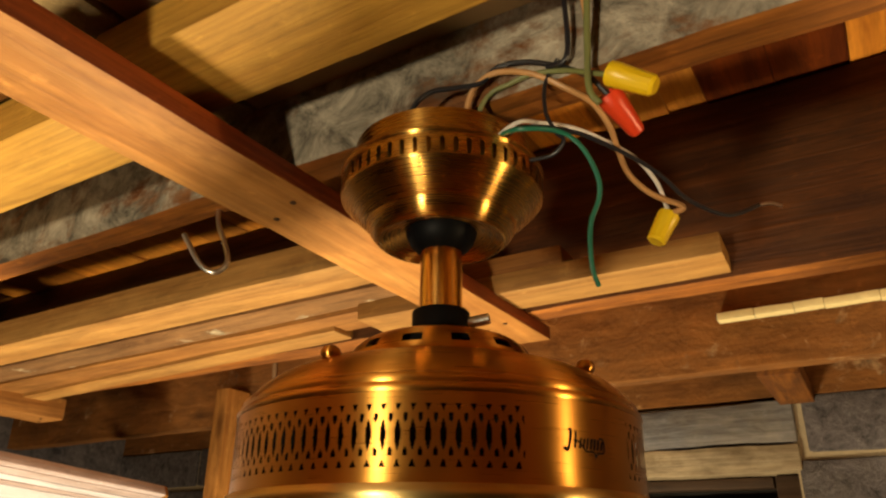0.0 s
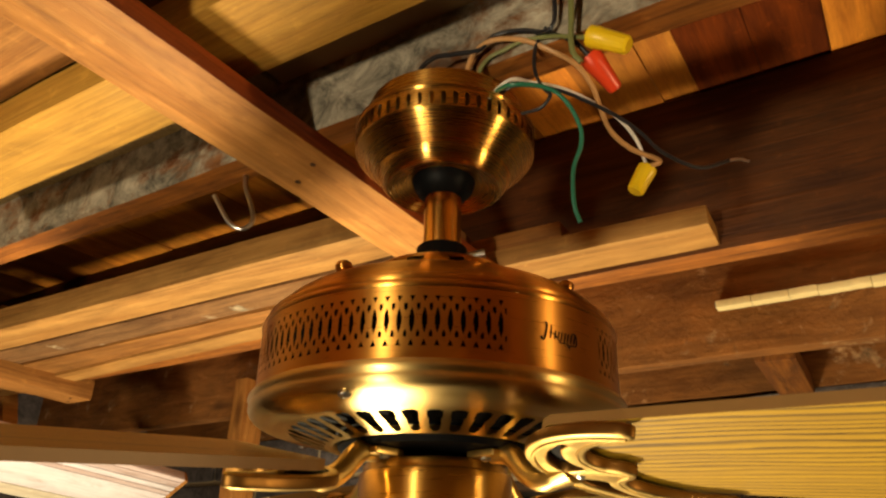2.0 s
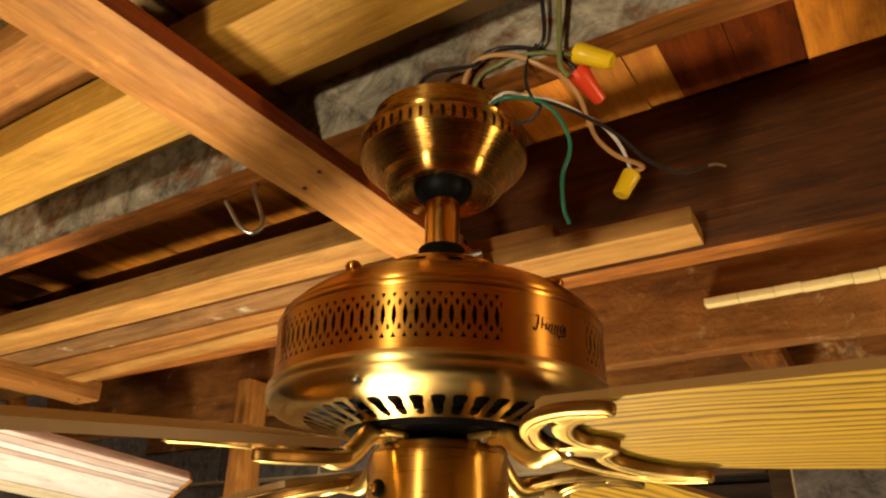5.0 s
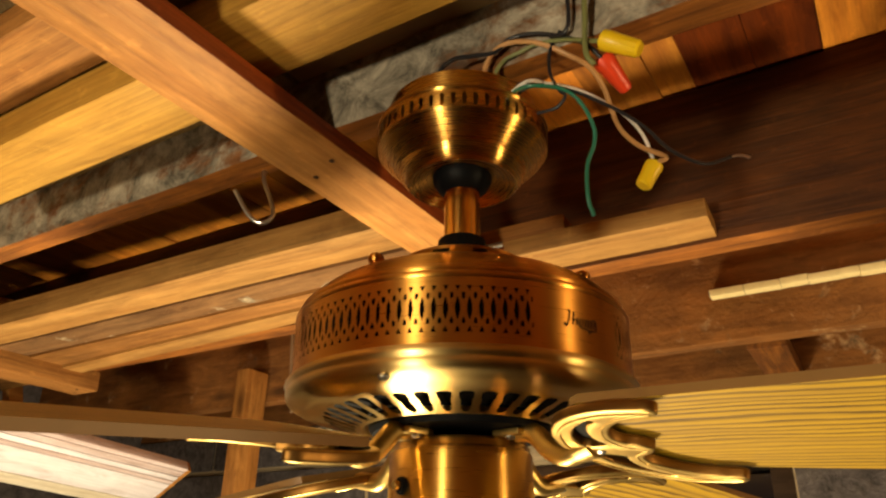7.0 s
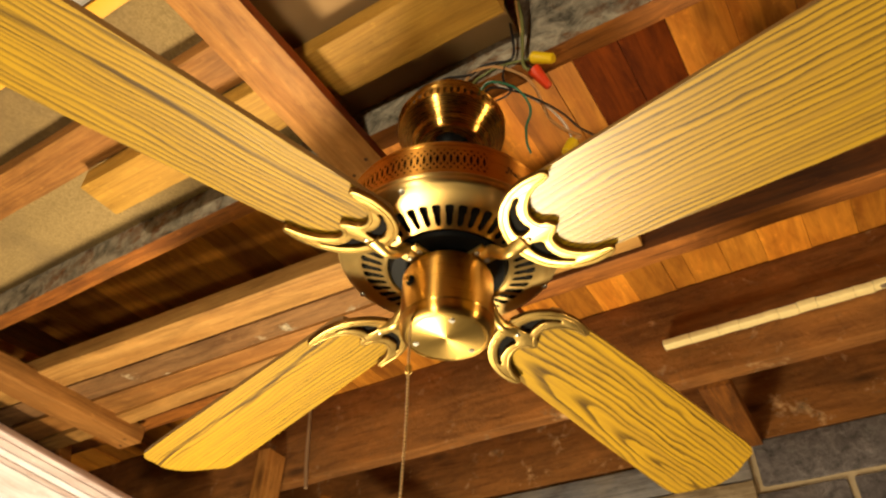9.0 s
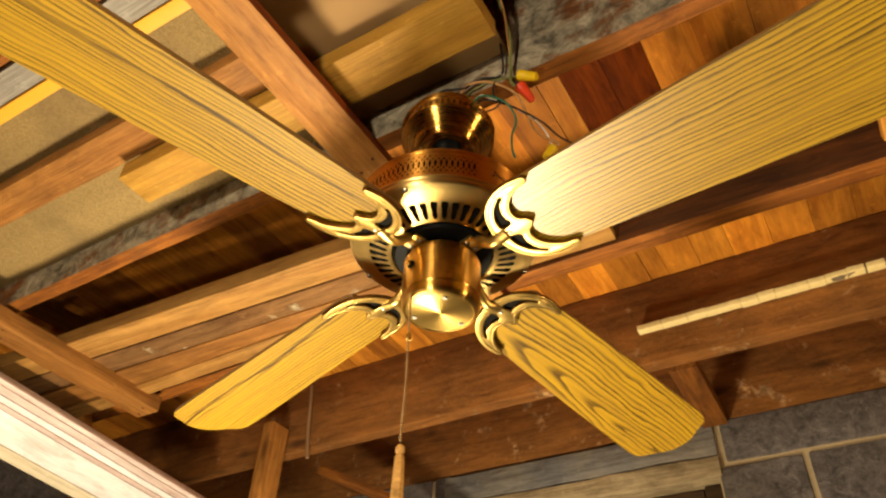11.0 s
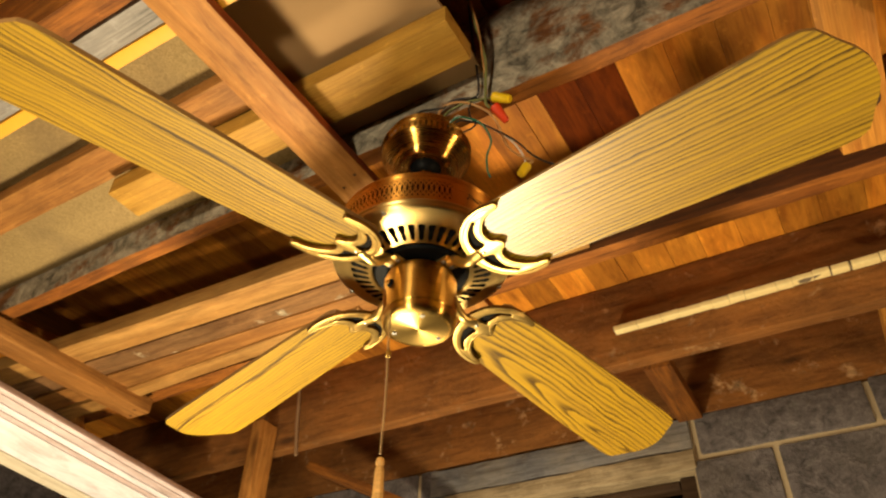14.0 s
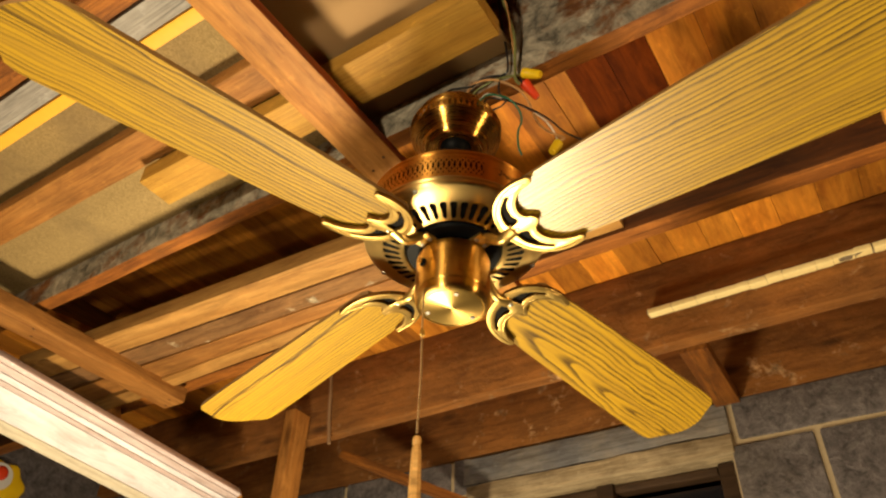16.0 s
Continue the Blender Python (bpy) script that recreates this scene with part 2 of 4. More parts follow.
# strap sides: redder wood, darkened in its colour for the side in shade
strap_side = wood("shaded_strapping_edge", (0.34, 0.070, 0.010), (0.18, 0.032, 0.005), 0.6, dirt_amount=0.4, knots=False, vary=0.1)
tan_wood = wood("tan_lumber", (0.36, 0.165, 0.042), (0.23, 0.090, 0.019), 0.62, dirt_amount=0.35, vary=0.1, streaks=0.25, pore=0.35)
pale_wood = wood("pale_lumber", (0.55, 0.310, 0.052), (0.44, 0.225, 0.034), 0.6, dirt_amount=0.25, vary=0.2, streaks=0.15, pore=0.25)
pine = wood("pine_bridging", (0.58, 0.265, 0.046), (0.38, 0.140, 0.020), 0.55, dirt_amount=0.25, vary=0.2, streaks=0.5, knots=False)
bay_wood = wood("weathered_lumber", (0.45, 0.245, 0.070), (0.31, 0.145, 0.035), 0.65, dirt_amount=0.35, vary=0.2, streaks=0.25, pore=0.35)
plank_wood = wood("subfloor_planks", (0.66, 0.270, 0.028), (0.40, 0.130, 0.011), 0.6, dirt=(0.16, 0.05, 0.008), dirt_amount=0.4, grain=0.45, streaks=0.35, pore=0.35, fibres=0.2)
t = plank_wood.node_tree
geo = t.nodes.new("ShaderNodeNewGeometry")
shader = t.nodes["Principled BSDF"]
t.links.new(mix(t, shader.inputs["Base Color"].links[0].from_socket, ramp(t, geo.outputs["Random Per Island"], [(0.0, (0.55, 0.5, 0.45)), (0.5, (0.9, 0.9, 0.9)), (1.0, (1.25, 1.2, 1.1))]), 1.0, "MULTIPLY"), shader.inputs["Base Color"])
# dark stained planks, the fan's shadow on them put into the colour
dark_plank = wood("stained_shadowed_planks", (0.150, 0.030, 0.002), (0.060, 0.011, 0.001), 0.8, dirt=(0.03, 0.006, 0.001), dirt_amount=0.5, grain=0.5, streaks=0.3, fibres=0.2)
dark_plank.node_tree.nodes["Principled BSDF"].inputs["Specular IOR Level"].default_value = 0.08
chipboard = chip()
cardboard = plain("brown_cardboard", (0.34, 0.205, 0.085), 0.85, bump_scale=9, strength=0.2, shade=0.72)
grey_board = wood("grey_painted_board", (0.42, 0.40, 0.38), (0.30, 0.285, 0.27), 0.5, dirt_amount=0.2, knots=False)
yellow_paint = plain("yellow_painted_edge", (0.75, 0.36, 0.03), 0.5, shade=0.85)
white_paint = wood("whitewashed_board", (0.90, 0.87, 0.96), (0.80, 0.75, 0.82), 0.5, dirt=(0.45, 0.33, 0.26), dirt_amount=0.25, knots=False, vary=0.05, streaks=0.05, pore=0.2, fibres=0.12)
shelf_edge = wood("pinkish_whitewash", (0.80, 0.68, 0.70), (0.62, 0.48, 0.47), 0.5, dirt=(0.42, 0.29, 0.26), dirt_amount=0.2, knots=False, vary=0.12, streaks=0.15, pore=0.2, fibres=0.12)
shelf_low = wood("cream_whitewash", (0.76, 0.70, 0.58), (0.64, 0.56, 0.42), 0.5, dirt_amount=0.2, knots=False, vary=0.05, streaks=0.1, pore=0.2, fibres=0.12)
# side of one joist, with its shade put into the wood colour
shade_joist = wood("shaded_joist_side", (0.12, 0.0378, 0.0056), (0.05, 0.0151, 0.0032), 0.7, dirt_amount=0.6)
crust_paint = crusted("flaking_paint_lath", (0.34, 0.27, 0.19), (0.20, 0.16, 0.12), (0.52, 0.47, 0.38), 0.2)
cream_flake = plain("cream_paint_flakes", (0.84, 0.68, 0.33), 0.7, bump_scale=90, strength=0.7, shade=0.7)
green_flake = plain("greenish_paint_flakes", (0.50, 0.50, 0.38), 0.7, bump_scale=90, strength=0.7, shade=0.7)
knot_wood = plain("dark_knot", (0.055, 0.020, 0.008), 0.6, bump_scale=160, strength=0.3, shade=0.5)
lintel_wood = wood("cream_painted_wood", (0.60, 0.50, 0.34), (0.46, 0.36, 0.22), 0.7, dirt_amount=0.7, knots=False, streaks=0.5)
head_wood = wood("blue_grey_painted_wood", (0.20, 0.205, 0.235), (0.11, 0.115, 0.135), 0.7, dirt=(0.34, 0.29, 0.22), dirt_amount=0.8, knots=False, streaks=0.5)
dark_frame = wood("dark_window_frame", (0.06, 0.035, 0.02), (0.03, 0.016, 0.009), 0.6)
concrete_block = block()
mortar = plain("mortar", (0.47, 0.36, 0.22), 0.95, bump_scale=160, strength=0.6, shade=0.6)
concrete = plain("basement_concrete", (0.11, 0.092, 0.075), 0.9, bump_scale=12, strength=0.4, shade=0.6)
brass_side = brass("brushed_antique_brass", (0.64, 0.302, 0.0576), 0.30, (1, 1, 45), 0.55, turned=0.97)
brass_warm = brass("golden_antique_brass", (0.66, 0.378, 0.092), 0.30, (1, 1, 45), 0.6, turned=0.97)
brass_canopy = brass("dark_antique_brass", (0.60, 0.335, 0.078), 0.27, (1, 1, 45), 0.5, turned=0.97)
brass_bright = brass("bright_antique_brass", (0.70, 0.49, 0.18), 0.37, (1, 1, 30), 0.6, turned=0.9)
brass_brown = brass("brown_brass", (0.20, 0.10, 0.026), 0.45, (8, 8, 8), 0.6, 0.3)
brass_cast = brass("cast_brass", (0.60, 0.41, 0.130), 0.36, (8, 8, 8), 0.6, 0.3)
brass_rod = brass("polished_brass", (0.74, 0.472, 0.136), 0.16, (1, 1, 20), 0.7, turned=0.8)
brass_cap = brass("spun_brass", (0.6, 0.397, 0.116), 0.36, (20, 20, 1), 0.7, turned=0.8)
black_metal = plain("black_enamel", (0.0035, 0.0035, 0.004), 0.5)
black_metal.node_tree.nodes["Principled BSDF"].inputs["Specular IOR Level"].default_value = 0.08
dark_core = plain("dark_motor_core", (0.006, 0.005, 0.004), 0.8)
dark_core.node_tree.nodes["Principled BSDF"].inputs["Specular IOR Level"].default_value = 0.1
steel = plain("zinc_steel", (0.62, 0.60, 0.56), 0.32, 1.0)
nail_iron = plain("rusty_iron", (0.10, 0.05, 0.025), 0.6, 0.6)
copper = plain("bare_copper", (0.72, 0.55, 0.42), 0.35, 1.0)
oak_edge = plain("blade_edge", (0.23, 0.12, 0.035), 0.5)
pull_wood = wood("turned_pull", (0.75, 0.444, 0.152), (0.6, 0.331, 0.096), 0.4, dirt_amount=0.05, knots=False, vary=0.0)
glass_dark = plain("window_glass", (0.01, 0.01, 0.012), 0.08)
WIRE = {k: plain(k + "_wire", c, 0.4) for k, c in dict(black=(0.012, 0.012, 0.016), green=(0.012, 0.135, 0.080), tan=(0.52, 0.27, 0.10), white=(0.74, 0.68, 0.62), olive=(0.17, 0.18, 0.06)).items()}
nut_yellow = plain("yellow_plastic", (0.80, 0.52, 0.01), 0.35, shade=0.9)
nut_red = plain("red_plastic", (0.66, 0.05, 0.012), 0.35, shade=0.9)
dusty_cord = plain("dusty_cord", (0.24, 0.14, 0.07), 0.9, bump_scale=200, strength=0.4)
toy_white = plain("white_plastic", (0.62, 0.60, 0.58), 0.4, shade=0.9)

# ---- builders ----


def finish(me, bm, mat, angle=35):
    bm.to_mesh(me)
    bm.free()
    for m in mat if isinstance(mat, (list, tuple)) else [mat]:
        me.materials.append(m)
    me.polygons.foreach_set("use_smooth", [True] * len(me.polygons))
    me.set_sharp_from_angle(angle=radians(angle))
    return me


def part(name, bm, mat, parent=None, label="", m=None, angle=35):
    """One bmesh as one mesh object, under a thing or a part."""
    ob = new(name, finish(bpy.data.meshes.new(name), bm, mat, angle))
    if m is not None:
        ob.matrix_basis = m
    if parent is not None:
        ob.parent = parent
    return tagged(ob, label)


def box(sx, sy, sz, edge=0.002, wobble=0.0, cuts=0, seed=0):
    """A board with eased edges, its base at z 0, x from 0 to sx, y centred; wobble bows and wears it."""
    bm = bmesh.new()
    bmesh.ops.create_cube(bm, size=1, matrix=Matrix.Translation((sx / 2, 0, sz / 2)) @ Matrix.Diagonal((sx, sy, sz, 1)))
    if cuts:
        along = [e for e in bm.edges if abs(e.verts[0].co.x - e.verts[1].co.x) > sx / 2]
        bmesh.ops.subdivide_edges(bm, edges=along, cuts=cuts, use_grid_fill=True)
    if edge:
        long = [e for e in bm.edges if e.is_manifold and e.calc_face_angle(0) > 1]
        bmesh.ops.bevel(bm, geom=long, offset=edge, segments=2, affect="EDGES", profile=0.6)
    if wobble:
        for v in bm.verts:
            q = v.co * 9 + Vector((seed * 3.7, seed, 0))
            v.co += noise.noise_vector(q) * wobble * Vector((0, 1, 1))
            q = v.co * 45 + Vector((seed * 1.3, seed, 5))
            v.co += noise.noise_vector(q) * wobble * 0.3
    bmesh.ops.recalc_face_normals(bm, faces=bm.faces)
    return bm


def along(a, b, roll=0.0):
    """The pose at a whose x runs to b, z up."""
    a, b = Vector(a), Vector(b)
    x = (b - a).normalized()
    y = Vector((0, 0, 1)).cross(x).normalized()
    z = x.cross(y)
    m = Matrix((x, y, z)).transposed().to_4x4()
    m.translation = a
    return m @ pose(0, 0, 0, roll)


beam_count = [0]


def beam(name, a, b, width, height, mat, label="", category="", kind="", group="", edge=0.002, wobble=0.0012, roll=0.0):
    """A board from a to b, both (u, v, z) of the middle of its underside."""
    pa, pb = at(*a), at(*b)
    beam_count[0] += 1
    length = (pb - pa).length
    bm = box(length, width, height, edge, wobble, max(2, int(length / 0.06)), beam_count[0])
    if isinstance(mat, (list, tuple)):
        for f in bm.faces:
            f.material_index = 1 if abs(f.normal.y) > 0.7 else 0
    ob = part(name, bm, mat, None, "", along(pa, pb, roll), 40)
    return tagged(ob, label, category, group, kind)


def lathe(profile, segments, keep=None, subs=1):
    """A turned shell round z from (radius, z) points; keep(angle, radius, z) leaves out the faces of its openings."""
    bm = bmesh.new()
    rows = []
    for r, z in profile:
        rows.append([bm.verts.new((r * math.cos(2 * math.pi * i / segments), r * math.sin(2 * math.pi * i / segments), z)) for i in range(segments)])
    for j in range(len(rows) - 1):
        r = (profile[j][0] + profile[j + 1][0]) / 2
        z = (profile[j][1] + profile[j + 1][1]) / 2
        for i in range(segments):
            if keep and not keep(2 * math.pi * (i + 0.5) / segments, r, z):
                continue
            k = (i + 1) % segments
            bm.faces.new((rows[j][i], rows[j][k], rows[j + 1][k], rows[j + 1][i]))
    bmesh.ops.delete(bm, geom=[v for v in bm.verts if not v.link_faces], context="VERTS")
    bmesh.ops.remove_doubles(bm, verts=bm.verts, dist=1e-6)
    return bm


def smooth_profile(points, steps=5):
    """Catmull-Rom through (radius, z) points."""
    out = []
    p = [points[0], *points, points[-1]]
    for i in range(1, len(p) - 2):
        for s in range(steps):
            t = s / steps
            out.append(tuple(0.5 * (2 * p[i][k] + (p[i + 1][k] - p[i - 1][k]) * t + (2 * p[i - 1][k] - 5 * p[i][k] + 4 * p[i + 1][k] - p[i + 2][k]) * t * t
                                    + (3 * p[i][k] - p[i - 1][k] - 3 * p[i + 1][k] + p[i + 2][k]) * t ** 3) for k in (0, 1)))
    out.append(points[-1])
    return out


def tube(points, radius, sides=10, steps=8, ends=True):
    """A round wire through points, smoothed."""
    pts = [Vector(q) for q in points]
    p = [2 * pts[0] - pts[1], *pts, 2 * pts[-1] - pts[-2]]
    line = []
    for i in range(1, len(p) - 2):
        for s in range(steps):
            t = s / steps
            line.append(0.5 * (2 * p[i] + (p[i + 1] - p[i - 1]) * t + (2 * p[i - 1] - 5 * p[i] + 4 * p[i + 1] - p[i + 2]) * t * t
                               + (3 * p[i] - p[i - 1] - 3 * p[i + 1] + p[i + 2]) * t ** 3))
    line.append(pts[-1])
    bm = bmesh.new()
    rings, side = [], Vector((0.3, 0.2, 0.9))
    for i, c in enumerate(line):
        d = (line[min(i + 1, len(line) - 1)] - line[max(i - 1, 0)]).normalized()
        side = (side - d * side.dot(d)).normalized()
        up = d.cross(side)
        rings.append([bm.verts.new(c + radius * (math.cos(a) * side + math.sin(a) * up)) for a in [2 * math.pi * k / sides for k in range(sides)]])
    for a, b in zip(rings, rings[1:]):
        for k in range(sides):
            bm.faces.new((a[k], a[(k + 1) % sides], b[(k + 1) % sides], b[k]))
    if ends:
        bm.faces.new(rings[0][::-1])
        bm.faces.new(rings[-1])
    bmesh.ops.recalc_face_normals(bm, faces=bm.faces)
    return bm


def ball(radius, m=None, squash=1.0, segments=16):
    bm = bmesh.new()
    bmesh.ops.create_uvsphere(bm, u_segments=segments, v_segments=segments // 2, radius=radius)
    bmesh.ops.transform(bm, matrix=(m or Matrix()) @ Matrix.Diagonal((1, 1, squash, 1)), verts=bm.verts)
    return bm


def cyl(radius, depth, m=None, edge=0.0006, segments=24, radius2=None):
    bm = bmesh.new()
    bmesh.ops.create_cone(bm, cap_ends=True, segments=segments, radius1=radius, radius2=radius if radius2 is None else radius2, depth=depth)
    if edge:
        bmesh.ops.bevel(bm, geom=[e for e in bm.edges if e.calc_face_angle(0) > 1.0], offset=edge, segments=2, affect="EDGES")
    if m is not None:
        bmesh.ops.transform(bm, matrix=m, verts=bm.verts)
    return bm


def flat_shape(outline, holes, thickness, edge):
    """A casting from a closed outline and its holes, with rounded edges, about z 0."""
    data = bpy.data.curves.new("outline", "CURVE")
    data.dimensions, data.fill_mode, data.extrude, data.bevel_depth, data.bevel_resolution, data.resolution_u = "2D", "BOTH", thickness / 2 - edge, edge, 2, 6
    for loop in [outline, *holes]:
        sp = data.splines.new("BEZIER")
        sp.bezier_points.add(len(loop) - 1)
        sp.use_cyclic_u = True
        for bp, q in zip(sp.bezier_points, loop):
            bp.co = (q[0], q[1], 0)
            kind = "VECTOR" if len(q) > 2 else "AUTO"
            bp.handle_left_type = bp.handle_right_type = kind
    ob = bpy.data.objects.new("outline", data)
    scene.collection.objects.link(ob)
    bpy.context.view_layer.update()
    me = bpy.data.meshes.new_from_object(ob.evaluated_get(bpy.context.evaluated_depsgraph_get()))
    bpy.data.objects.remove(ob)
    bpy.data.curves.remove(data)
    bm = bmesh.new()
    bm.from_mesh(me)
    bpy.data.meshes.remove(me)
    bmesh.ops.remove_doubles(bm, verts=bm.verts, dist=1e-5)
    return bm


# ---- the room ----
TOP = 2.030   # underside of the joists
DECK = 2.240  # underside of the subfloor
WALL = 1.155  # face of the block wall


def slab(name, u0, u1, v0, v1, z0, z1, mat, label, category):
    bm = bmesh.new()
    bmesh.ops.create_cube(bm, size=1, matrix=Matrix.Translation(((u0 + u1) / 2, (v0 + v1) / 2, (z0 + z1) / 2)) @ Matrix.Diagonal((u1 - u0, v1 - v0, z1 - z0, 1)))
    return tagged(part(name, bm, mat, None, "", UVZ.copy()), label, category, "", "structure")


slab("floor", -2.05, 2.9, -2.9, 1.5, -0.1, 0.0, concrete, "bare grey concrete basement floor", "floor")
slab("wall_west", -2.05, -1.88, -2.75, 1.5, 0.0, 2.239, concrete_block, "rough grey concrete basement wall", "wall")
slab("wall_east", 2.75, 2.9, -2.75, 1.5, 0.0, 2.4, concrete, "rough grey concrete basement wall", "wall")
slab("wall_south", -2.05, 2.9, -2.9, -2.75, 0.0, 2.4, concrete, "rough grey concrete basement wall", "wall")

# subfloor planks, laid across the joists
bm = bmesh.new()
u = -2.75
rng = random.Random(5)
while u < 2.75:
    w = 0.083 + rng.uniform(-0.004, 0.004)
    for seam in (0.109, 0.180, 0.252):
        if u < seam - 0.002 and u + w > seam - 0.035:
            w = seam - u
    z = DECK + rng.uniform(-0.0015, 0.0015)
    stained = 0.105 < u < 0.25  # two stained planks over one bay, darkened further for the fan's shadow
    spans = () if u + w < -2.04 else (((-2.745, 0.405, 1), (0.406, 1.505, 0)) if stained else ((-2.745, 1.505, 0),))
    for v0, v1, dark in spans:
        r = bmesh.ops.create_cube(bm, size=1, matrix=Matrix.Translation(((v0 + v1) / 2, -(u + w / 2), z + 0.01)) @ Matrix.Diagonal((v1 - v0, w - 0.0008, 0.02, 1)))
        for f in {f for q in r["verts"] for f in q.link_faces}:
            f.material_index = dark
    u += w
tagged(part("ceiling", bm, [plank_wood, dark_plank], None, "", UVZ @ pose(0, 0, 0, 0, 0, 90)), "orange-brown wooden subfloor planks above open joists", "ceiling", "", "structure")
slab("subfloor_backing", -2.05, 2.9, -2.9, 1.5, DECK + 0.026, DECK + 0.08, plank_wood, "dark wooden boards over the subfloor planks", "ceiling")

# the joist at v 0.388 has shade painted on its side faces
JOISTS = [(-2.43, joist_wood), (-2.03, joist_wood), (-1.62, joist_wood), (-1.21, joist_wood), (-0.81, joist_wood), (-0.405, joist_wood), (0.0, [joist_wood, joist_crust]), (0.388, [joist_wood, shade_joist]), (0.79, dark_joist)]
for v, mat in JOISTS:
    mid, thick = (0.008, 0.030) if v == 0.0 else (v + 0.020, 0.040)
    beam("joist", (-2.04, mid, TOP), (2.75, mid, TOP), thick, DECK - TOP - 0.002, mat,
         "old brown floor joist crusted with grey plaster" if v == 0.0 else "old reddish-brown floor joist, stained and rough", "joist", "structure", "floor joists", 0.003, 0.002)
beam("rim_joist", (-2.04, WALL + 0.022, TOP + 0.022), (2.75, WALL + 0.022, TOP + 0.022), 0.042, DECK - TOP - 0.026, dark_joist, "dark stained rim joist on top of the block wall", "joist", "structure", "", 0.003, 0.002)

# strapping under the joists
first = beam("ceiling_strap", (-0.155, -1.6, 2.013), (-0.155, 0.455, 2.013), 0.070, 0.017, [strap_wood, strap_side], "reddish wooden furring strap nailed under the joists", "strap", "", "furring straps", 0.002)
second = beam("ceiling_strap", (-1.035, -0.9, 1.990), (-1.035, 0.395, 1.978), 0.070, 0.036, tan_wood, "warped brown furring strap with a ragged end", "strap", "", "furring straps", 0.004, 0.003)

for strap, ends in ((first, (-1.6, 0.455)), (second, (-0.9, 0.395))):
    for v in (-0.79, -0.385, 0.020, 0.375):
        for y in (-0.017, 0.014):
            if ends[0] < v < ends[1]:
                part("nail_head", cyl(0.0026, 0.0014, pose(v - ends[0] + y * 0.5, y, -0.0004), 0.0005, 12), nail_iron, strap, "rusty nail head")

part("packing_strip", box(0.33, 0.030, 0.0235, 0.001), strap_side, first, "dark packing strip", pose(1.6 - 0.355, 0.012, 0.0172))

# lumber stored above the straps
LUM = "stored lumber"
beam("lumber_board", (-0.190, -0.098, 2.0545), (0.108, -0.098, 2.0545), 0.072, 0.034, pale_wood, "pale tan board stored on top of the furring strap", "board", "", LUM)
beam("lumber_board", (-0.52, -0.112, 2.020), (-0.192, -0.108, 2.026), 0.064, 0.036, pale_wood, "short pale tan board butted against the furring strap", "board", "", LUM)
beam("lumber_board", (-1.6, -0.172, TOP + 0.030), (-0.21, -0.172, TOP + 0.030), 0.060, 0.030, tan_wood, "brown knotty board stored between joists", "board", "", LUM)
beam("lumber_board", (-1.6, -0.309, TOP + 0.004), (0.35, -0.309, TOP + 0.004), 0.020, 0.020, yellow_paint, "narrow strip with a bright yellow painted face", "board", "", LUM)
beam("lumber_board", (-1.6, -0.341, TOP + 0.004), (0.35, -0.341, TOP + 0.004), 0.038, 0.018, grey_board, "pale grey painted board stored between joists", "board", "", LUM)
beam("chipboard_panel", (-1.7, -0.148, TOP + 0.062), (-0.172, -0.148, TOP + 0.062), 0.286, 0.014, chipboard, "tan chipboard panel laid between two joists", "panel", "", LUM, 0.003, 0.002)
beam("cardboard_panel", (-0.168, -0.148, TOP + 0.065), (0.100, -0.148, TOP + 0.065), 0.284, 0.008, cardboard, "smooth brown cardboard panel with a torn corner between joists", "panel", "", LUM, 0.002, 0.003)
beam("lumber_board", (-1.25, 0.140, 1.998), (-0.165, 0.239, 2.0527), 0.062, 0.036, bay_wood, "pale tan board lying in the joist bay", "board", "", LUM)
beam("lumber_board", (-1.25, 0.205, 2.000), (-0.165, 0.300, 2.049), 0.056, 0.034, crusted("plaster_edged_lumber", (0.36, 0.19, 0.075), (0.23, 0.105, 0.036), (0.58, 0.46, 0.30), -0.32, 9.0, 0.06, 0.5), "tan board with plaster flakes lying in the joist bay", "board", "", LUM)
beam("lumber_board", (-1.25, 0.272, 2.000), (-0.05, 0.352, 2.046), 0.058, 0.030, tan_wood, "brown weathered board lying beside others in the joist bay", "board", "", LUM)
beam("lumber_board", (-0.30, 0.330, 2.024), (0.110, 0.351, 2.032), 0.060, 0.022, bay_wood, "pale short board lying against the joist", "board", "", LUM)

beam("lumber_board", (-1.25, 0.332, 1.996), (-0.36, 0.352, 2.028), 0.040, 0.030, bay_wood, "narrow pale board lying beside the joist", "board", "", LUM)

# cross bridging and blocks between joists
BR = "cross bridging"
bridge_a = beam("bridging", (0.585, 0.045, 2.185), (0.565, 0.384, 2.052), 0.075, 0.020, pine, "pale pine bridging board with dark knots", "bridging", "", BR)
bridge_c = beam("bridging", (0.680, 0.045, 2.030), (0.680, 0.384, 2.170), 0.060, 0.022, pine, "worn pine bridging board rising to the subfloor", "bridging", "", BR)
bridge_b = beam("bridging", (0.665, 0.433, 2.180), (0.690, 0.786, 2.050), 0.072, 0.024, pine, "pine bridging board with one round knot", "bridging", "", BR)
beam("bridging", (0.575, 0.836, 2.085), (0.575, 1.150, 2.060), 0.072, 0.030, pine, "short pale pine block beside the rim joist", "bridging", "", BR)
beam("bridging", (0.085, 0.836, 2.024), (0.075, 1.150, 2.035), 0.060, 0.034, joist_wood, "dark brown block between joist and wall", "bridging", "", BR)

beam("bridging", (-1.24, 0.045, 2.120), (-1.24, 0.384, 2.150), 0.075, 0.022, pine, "yellowish pine block between two joists", "bridging", "", BR)

